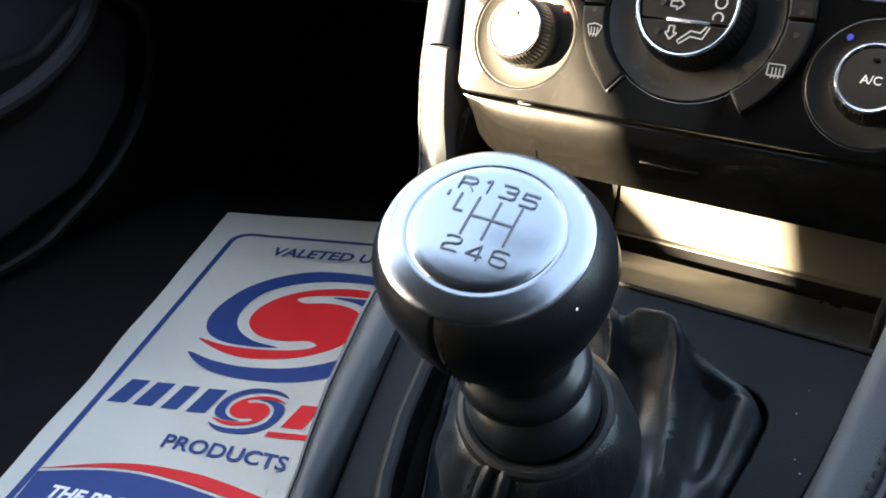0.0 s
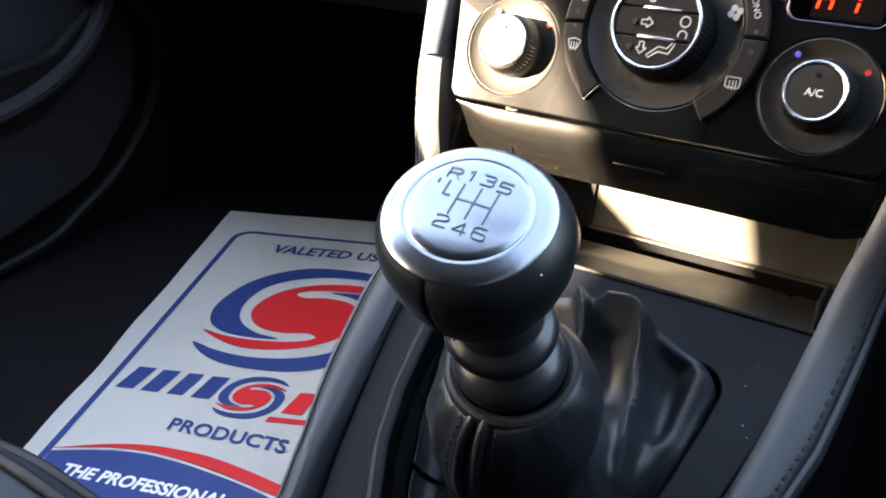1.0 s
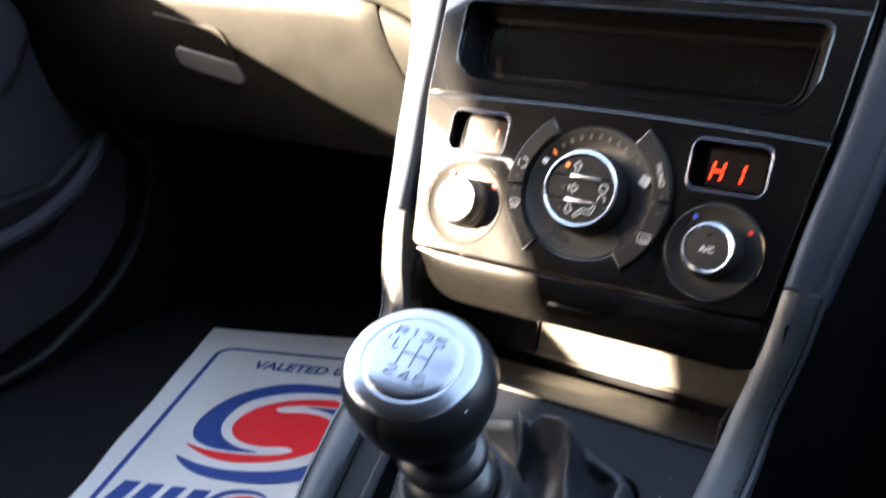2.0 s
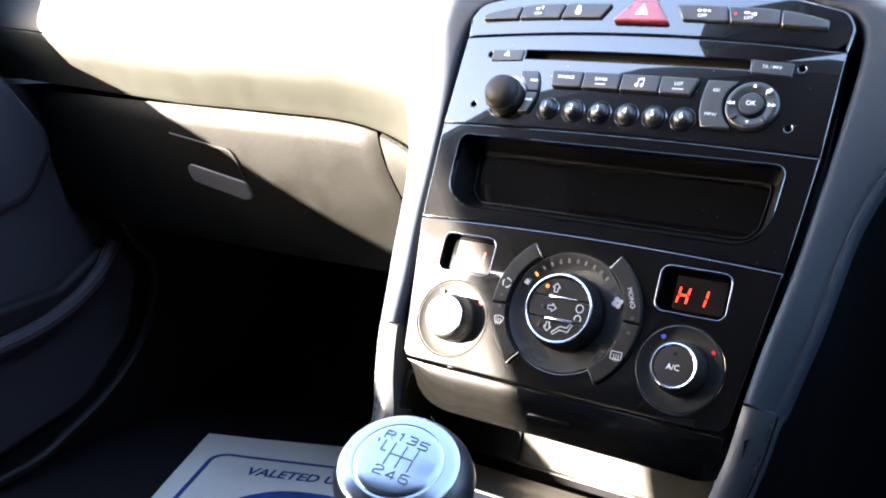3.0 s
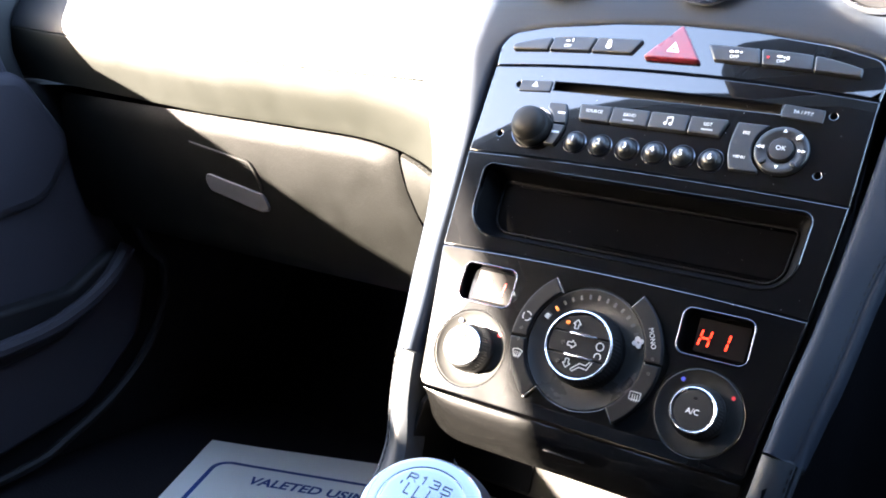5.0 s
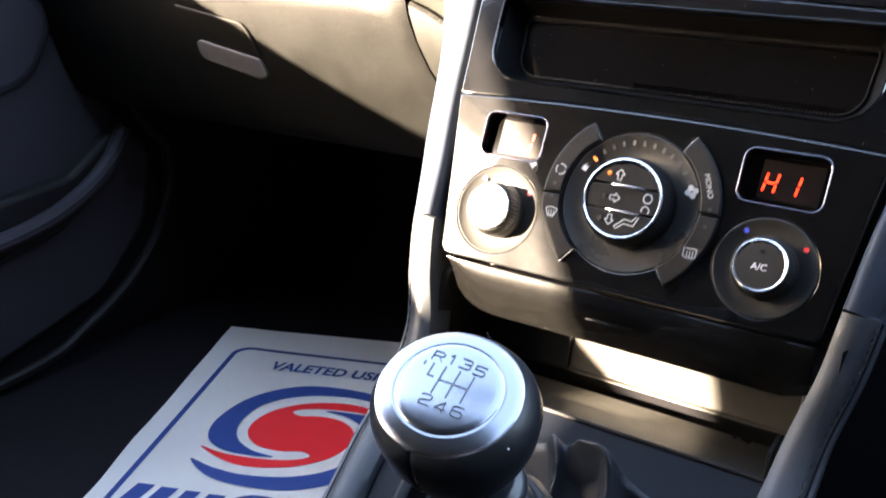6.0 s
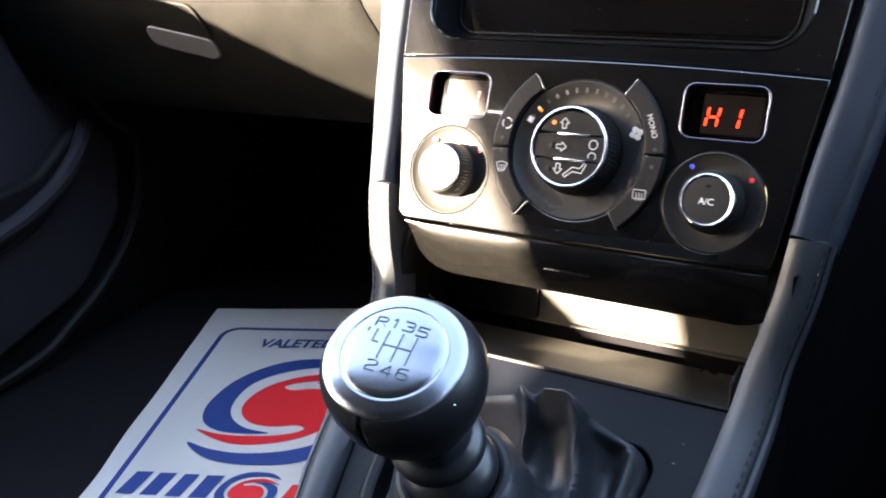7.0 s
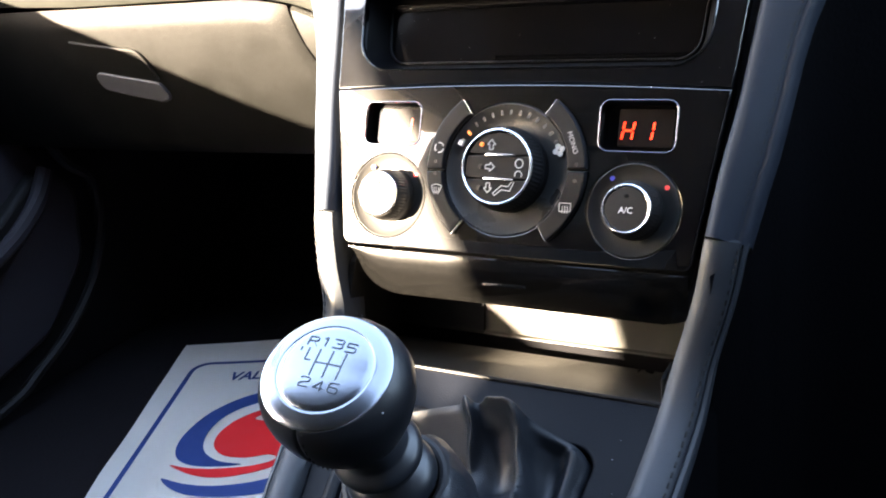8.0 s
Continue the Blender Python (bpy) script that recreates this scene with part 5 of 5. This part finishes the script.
rows = []
BELLY = [(0.0171, 0.0803), (0.0205, 0.0785), (0.0246, 0.0710), (0.0268, 0.0595), (0.0262, 0.0450), (0.0245, 0.0300)]
for i in range(SEGS):
    a = 2 * math.pi * i / SEGS
    d = Vector((math.cos(a), math.sin(a)))
    front = min(1.0, 1.12 * (0.5 + 0.5 * math.cos(a - 1.45)) ** 0.8)
    front *= 1 - 0.75 * max(0.0, -d.x) ** 1.5
    side = max(0.0, min(1.0, (((a + math.pi) % (2 * math.pi)) - math.pi - 0.84) / 0.62))
    side = side * side * (3 - 2 * side)
    low = edge_at(a)
    line_pts = []
    for r, z in BELLY:
        c = AXIS[0] + AXIS[1] * ((z - AXIS[0].z) / AXIS[1].z)
        swell = 1 + 0.06 * math.sin(3 * a + 1.0) * (0.0803 - z) / 0.05
        shift = 0.0044 * max(0.0, min(1.0, (z - 0.02) / 0.06))
        line_pts.append(Vector((c.x + shift + d.x * r * swell, c.y + d.y * r * swell, z)))
    foot_at = line_pts[-1].xy
    for f, zfar, zside, zb in ((0.16, 0.0120, 0.0140, -0.008), (0.38, 0.0070, 0.0060, -0.034), (0.62, 0.0110, 0.0005, -0.044), (0.80, 0.0190, -0.0020, -0.044), (0.92, 0.0240, -0.0035, -0.040), (0.975, 0.0200, -0.0080, -0.036), (1.0, -0.0120, -0.0200, -0.034)):
        q = foot_at.lerp(low, f)
        zf = zside + (zfar - zside) * side
        line_pts.append(Vector((q.x, q.y, zb + (zf - zb) * front)))
    col = spline(line_pts, 7)
    for k, q in enumerate(col):
        t = k / (len(col) - 1)
        env = max(0.0, min(1.0, (t - 0.36) / 0.16)) * min(1.0, (1 - t) / 0.07)
        q.z += ridge_height(q.xy) * env
        crease = noise.noise(Vector((math.cos(a) * 3.2, math.sin(a) * 3.2, t * 4)))
        fine = noise.noise(Vector((math.cos(a) * 7, math.sin(a) * 7, t * 12 + 3)))
        q += Vector((d.x, d.y, 0.4)) * (0.0010 * crease + 0.0002 * fine) * min(1.0, t / 0.12) * min(1.0, (1 - t) / 0.1)
    rows.append(col)
rows = [[col[k] for col in rows] for k in range(len(rows[0]))]
part("leather", loft(rows, True), BOOT, gaiter, smooth=80)
# piped collar of the gaiter with a sewn tab
top_ring = [to_deck @ Vector((0.0044 + 0.0176 * math.cos(a), 0.0176 * math.sin(a), -0.0582)) for a in [2 * math.pi * k / 48 for k in range(49)]]
part("piping", tube(top_ring, 0.0022, 10), RUBBER, gaiter, "rolled leather edge")
tab = bmesh.new()


def seam_line(angle, lift):
    """A line down the gaiter's face at an angle round the lever."""
    k = int((angle % (2 * math.pi)) / (2 * math.pi) * SEGS)
    return [rows[int(t * (len(rows) - 1))][k] + Vector((0, -lift * 0.6, lift)) for t in np.linspace(0.02, 0.45, 14)]


for off in (-0.13, 0.10):
    tube(seam_line(4.70 + off, 0.0003), 0.0017, 8, tab)
part("seam", tab, BOOT, gaiter, "double raised seam", smooth=60)
for off in (-0.30, 0.27):
    part("seam_stitching", stitches(seam_line(4.70 + off, 0.0002), 0.0030, 0.00030), THREAD, gaiter, "dark stitches")

# ---- paper floor mat ----
PAPER_AT = pose(-0.5873, 0.2630, 0.0, 0, 0, 22.85)
paper = thing("paper_floor_mat", PAPER_AT, "white printed paper mat with red and blue swirl on the carpet", "floor mat")


def pv(points):
    return [Vector((x, -y)) for x, y in points]


def sag(x, y):
    return 0.0035 + 0.0022 * math.sin(9 * x + 2.0) * math.sin(7 * y + 0.6) + 0.006 * max(0.0, 0.06 - x) * 8 * max(0.0, math.sin(5.5 * y + 1.9)) * 0.5


def printed(loop, mat, name, lift, label="", parent=None):
    bm = plate(loop, top=0.0, depth=0.00015, bevel=0.0)
    bmesh.ops.subdivide_edges(bm, edges=[e for e in bm.edges if e.calc_length() > 0.02], cuts=2, use_grid_fill=True)
    for v in bm.verts:
        v.co.z += sag(v.co.x, v.co.y) + lift
    return part(name, bm, mat, parent or paper, label)


sheet_rows = []
for i in range(41):
    s = i / 40
    sheet_rows.append([Vector((0.304 * s + 0.013 * (1 - s) * k / 50, -(0.004 - 0.018 * s + (0.520 + 0.018 * s) * k / 50), 0.0)) for k in range(51)])
bm = loft(sheet_rows)
for v in bm.verts:
    v.co.z = sag(v.co.x, v.co.y)
    v.co.x += 0.0025 * noise.noise(Vector((0, v.co.y * 14, 0))) * max(0.0, 1 - v.co.x * 12)
bmesh.ops.solidify(bm, geom=bm.faces[:], thickness=-0.0004)
part("sheet", bm, PAPER, paper, smooth=60)
frame_out = rounded(pv([(0.026, 0.049), (0.279, 0.049), (0.279, 0.49), (0.026, 0.49)]), 0.022, 8)
frame_in = offset(ccw(list(frame_out)), -0.0052)
bm = plate(frame_out, [frame_in], 0.0, 0.00015, 0.0)
bmesh.ops.subdivide_edges(bm, edges=[e for e in bm.edges if e.calc_length() > 0.03], cuts=10)
bmesh.ops.triangulate(bm, faces=bm.faces)
for v in bm.verts:
    v.co.z += sag(v.co.x, v.co.y) + 0.0006
part("border", bm, BLUE, paper, "blue rounded border")


def mat_words(body, width, height, x, y, mat, shear=0.0, bold=0.0, fall=0.0):
    """Words of a given length and capital height, centred at (x, y)."""
    ob = lettering(body, 0.03, 0.0, 0.0, 0.0, mat, paper, shear=shear, deep=0.00005, bold=bold)
    xs, ys = [v.co.x for v in ob.data.vertices], [v.co.y for v in ob.data.vertices]
    for v in ob.data.vertices:
        v.co.x = x + (v.co.x - (max(xs) + min(xs)) / 2) * width / (max(xs) - min(xs))
        v.co.y = -y + (v.co.y - (max(ys) + min(ys)) / 2) * height / (max(ys) - min(ys))
        v.co.y -= fall * (v.co.x - x)
        v.co.z += sag(v.co.x, v.co.y) + 0.0009


mat_words("VALETED USING", 0.147, 0.0185, 0.1525, 0.0845, BLUE, 0.15, 0.0008)
mat_words("PRODUCTS", 0.0945, 0.0150, 0.1488, 0.3907, BLUE, 0.0, 0.0006, 0.13)
mat_words("THE PROFESSIONAL", 0.124, 0.0125, 0.1130, 0.4525, PAPER, 0.15, 0.0010, 0.10)

SC = Vector((0.152, 0.211))
S_HALF = [(0.234, 0.172), (0.212, 0.157), (0.190, 0.149), (0.166, 0.149), (0.138, 0.157), (0.114, 0.175), (0.102, 0.200), (0.104, 0.222), (0.119, 0.239), (0.142, 0.2445), (0.162, 0.2415), (0.172, 0.2475), (0.163, 0.2550), (0.142, 0.2595), (0.115, 0.2600), (0.092, 0.2570)]
ARC = [(0.234, 0.151), (0.220, 0.135), (0.198, 0.123), (0.165, 0.118), (0.130, 0.121), (0.100, 0.137), (0.078, 0.163), (0.067, 0.195), (0.066, 0.220), (0.074, 0.240), (0.092, 0.2525), (0.116, 0.2565), (0.141, 0.2555), (0.118, 0.2485), (0.100, 0.234), (0.091, 0.214), (0.091, 0.190), (0.099, 0.167), (0.118, 0.149), (0.145, 0.138), (0.180, 0.135), (0.210, 0.141)]


def spun(points, on):
    """The points, or their half turn about the swirl's middle."""
    return [SC * 2 - Vector(p) if on else Vector(p) for p in points]


def closed(points, n=4):
    p = [Vector((*q, 0.0)) for q in points]
    k = len(p)
    out = []
    for i in range(k):
        a, b, c, d = p[i - 1], p[i], p[(i + 1) % k], p[(i + 2) % k]
        for j in range(n):
            t = j / n
            out.append((0.5 * (2 * b + (c - a) * t + (2 * a - 5 * b + 4 * c - d) * t * t + (3 * b - a - 3 * c + d) * t ** 3)).xy)
    return out


def swirl(centre, size, lift):
    def at(points):
        return pv([(centre[0] + (q.x - SC.x) * size, centre[1] + (q.y - SC.y) * size) for q in closed(points)])

    printed(at(spun(S_HALF, False) + spun(S_HALF, True)), RED, "red_wave", lift, "red double wave of the swirl")
    for on in (False, True):
        printed(at(spun(ARC, on)), BLUE, "blue_arc", lift + 0.0001, "blue crescent of the swirl")


swirl((0.152, 0.211), 1.0, 0.0007)
swirl((0.149, 0.342), 0.30, 0.0009)
# wordmark drawn as plain blocks
for k, (w, x) in enumerate(((0.0150, 0.048), (0.0150, 0.0695), (0.0130, 0.091), (0.0150, 0.1125))):
    y = 0.3310 + 0.0012 * k
    printed(pv([(x - w / 2 - 0.003, y + 0.0150), (x + w / 2 - 0.003, y + 0.0150), (x + w / 2 + 0.003, y - 0.0150), (x - w / 2 + 0.003, y - 0.0150)]), BLUE, "word_block", 0.0007, "blue slanted block")
for k in range(4):
    x = 0.190 + 0.024 * k
    printed(pv([(x - 0.012, 0.358), (x + 0.004, 0.358), (x + 0.011, 0.330), (x - 0.005, 0.330)]), RED, "word_block", 0.0007, "red slanted block")
printed(pv([(0.170, 0.370), (0.262, 0.370), (0.263, 0.3640), (0.171, 0.3640)]), RED, "word_bar", 0.0007, "thin red bar")
# blue foot of the sheet under a red sweep
foot = [(q.x, q.y) for q in spline([(0.0315, 0.4290, 0), (0.060, 0.4231, 0), (0.080, 0.4209, 0), (0.1004, 0.4213, 0), (0.1225, 0.4249, 0), (0.1451, 0.4305, 0), (0.1852, 0.4432, 0), (0.2735, 0.4780, 0)], 4)]
printed(pv(foot + [(0.2735, 0.486), (0.034, 0.486)]), BLUE, "foot_panel", 0.0005, "blue foot panel")
sweep_top = [(x, y - 0.0032 - 0.0110 * min(1.0, max(0.0, (x - 0.035) / 0.110))) for x, y in foot]
printed(pv(sweep_top + [(x, y - 0.0028) for x, y in foot[::-1]]), RED, "red_sweep", 0.0008, "red tapering sweep")

# ---- front passenger seat: its cushion with a piped front edge ----
seat = thing("passenger_seat", Matrix.Identity(4), "grey leather front passenger seat with dark piping", "car seat")
SEAT = spline([(-0.300, 0.02), (-0.272, 0.10), (-0.262, 0.150), (-0.262, 0.178), (-0.270, 0.195), (-0.290, 0.203), (-0.34, 0.202), (-0.50, 0.190), (-0.78, 0.170)], 10)
rows = []
for i in range(97):
    x = -0.625 + 0.530 * i / 96
    e = min(i, 96 - i) / 96
    side_round = 0.020 * (1 - math.sqrt(max(0.0, 1 - max(0.0, 1 - e / 0.04) ** 2)))
    rise = 0.006 * math.exp(-((e - 0.10) / 0.07) ** 2)
    rows.append([Vector((x, q.x - side_round * 0.8 * max(0.0, min(1.0, (q.x + 0.40) / 0.1)), q.y - (side_round - rise) * max(0.0, min(1.0, (q.y - 0.05) / 0.1)))) for q in SEAT])
part("cushion", loft(rows, False), PADS, seat, smooth=60)
for side in (0, 96):
    part("side_skirt", loft([rows[side], [Vector((q.x, q.y - 0.004, min(q.z, 0.02))) for q in rows[side]]]), RUBBER, seat)
for k in (38, 46):
    part("piping", tube([r[k] + Vector((0, 0, 0.0008)) for r in rows[1:-1]], 0.0026, 8), RUBBER, seat, "dark piping", smooth=60)
back = []
for i in range(15):
    x = -0.60 + 0.46 * i / 14
    e = min(i, 14 - i) / 14
    b = 0.03 * math.exp(-(e / 0.12) ** 2)
    back.append([Vector((x, y + b, z)) for y, z in ((-0.76, 0.16), (-0.80, 0.30), (-0.86, 0.50), (-0.92, 0.66), (-0.96, 0.70), (-1.02, 0.66), (-0.96, 0.40), (-0.90, 0.16))])
part("backrest", loft(back, True, caps=True), PADS, seat)
part("headrest", box(-0.49, -0.25, -1.02, -0.93, 0.72, 0.88, 0.03, seg=4), PADS, seat)

# ---- rear-view mirror, seen mirrored in the gloss of the stack ----
mirror = thing("rear_view_mirror", pose(0.0, -0.235, 0.865, 78, 0, 12), "black rear-view mirror under the roof edge", "mirror")
part("housing", plate(rounded([(-0.09, -0.027), (0.09, -0.027), (0.09, 0.027), (-0.09, 0.027)], 0.018), top=0.0, depth=0.03, bevel=0.004), RUBBER, mirror)
part("glass", plate(rounded([(-0.085, -0.023), (0.085, -0.023), (0.085, 0.023), (-0.085, 0.023)], 0.015), top=0.0006, depth=0.002, bevel=0.0003), CHROME, mirror, "mirror glass")
part("stem", tube([Vector((0, 0.0, -0.02)), Vector((0, 0.05, -0.01)), Vector((0, 0.085, 0.055)), Vector((0, 0.115, 0.115))], 0.008, 10), RUBBER, mirror)

# ---- dust on the gloss panel and the deck ----
rng = random.Random(11)
dust = bmesh.new()
for k in range(74):
    r = rng.uniform(0.00010, 0.00024)
    if k < 70:
        u, v = rng.uniform(-0.094, 0.094), rng.uniform(-0.104, 0.008)
        q = STACK @ Vector((u, v, 0.0001)) if not (-0.10 < v < -0.05 and abs(u) < 0.092) else STACK @ Vector((u, v, -0.0159))
    else:
        q = DECK @ Vector((rng.uniform(0.062, 0.074), rng.uniform(-0.05, 0.02), 0.0001))
    bmesh.ops.create_icosphere(dust, subdivisions=1, radius=r, matrix=Matrix.Translation(q))
thing("dust_specks", Matrix.Identity(4), "tiny pale dust specks on the gloss black plastic", "dust", dust, WHITE, "stuff")
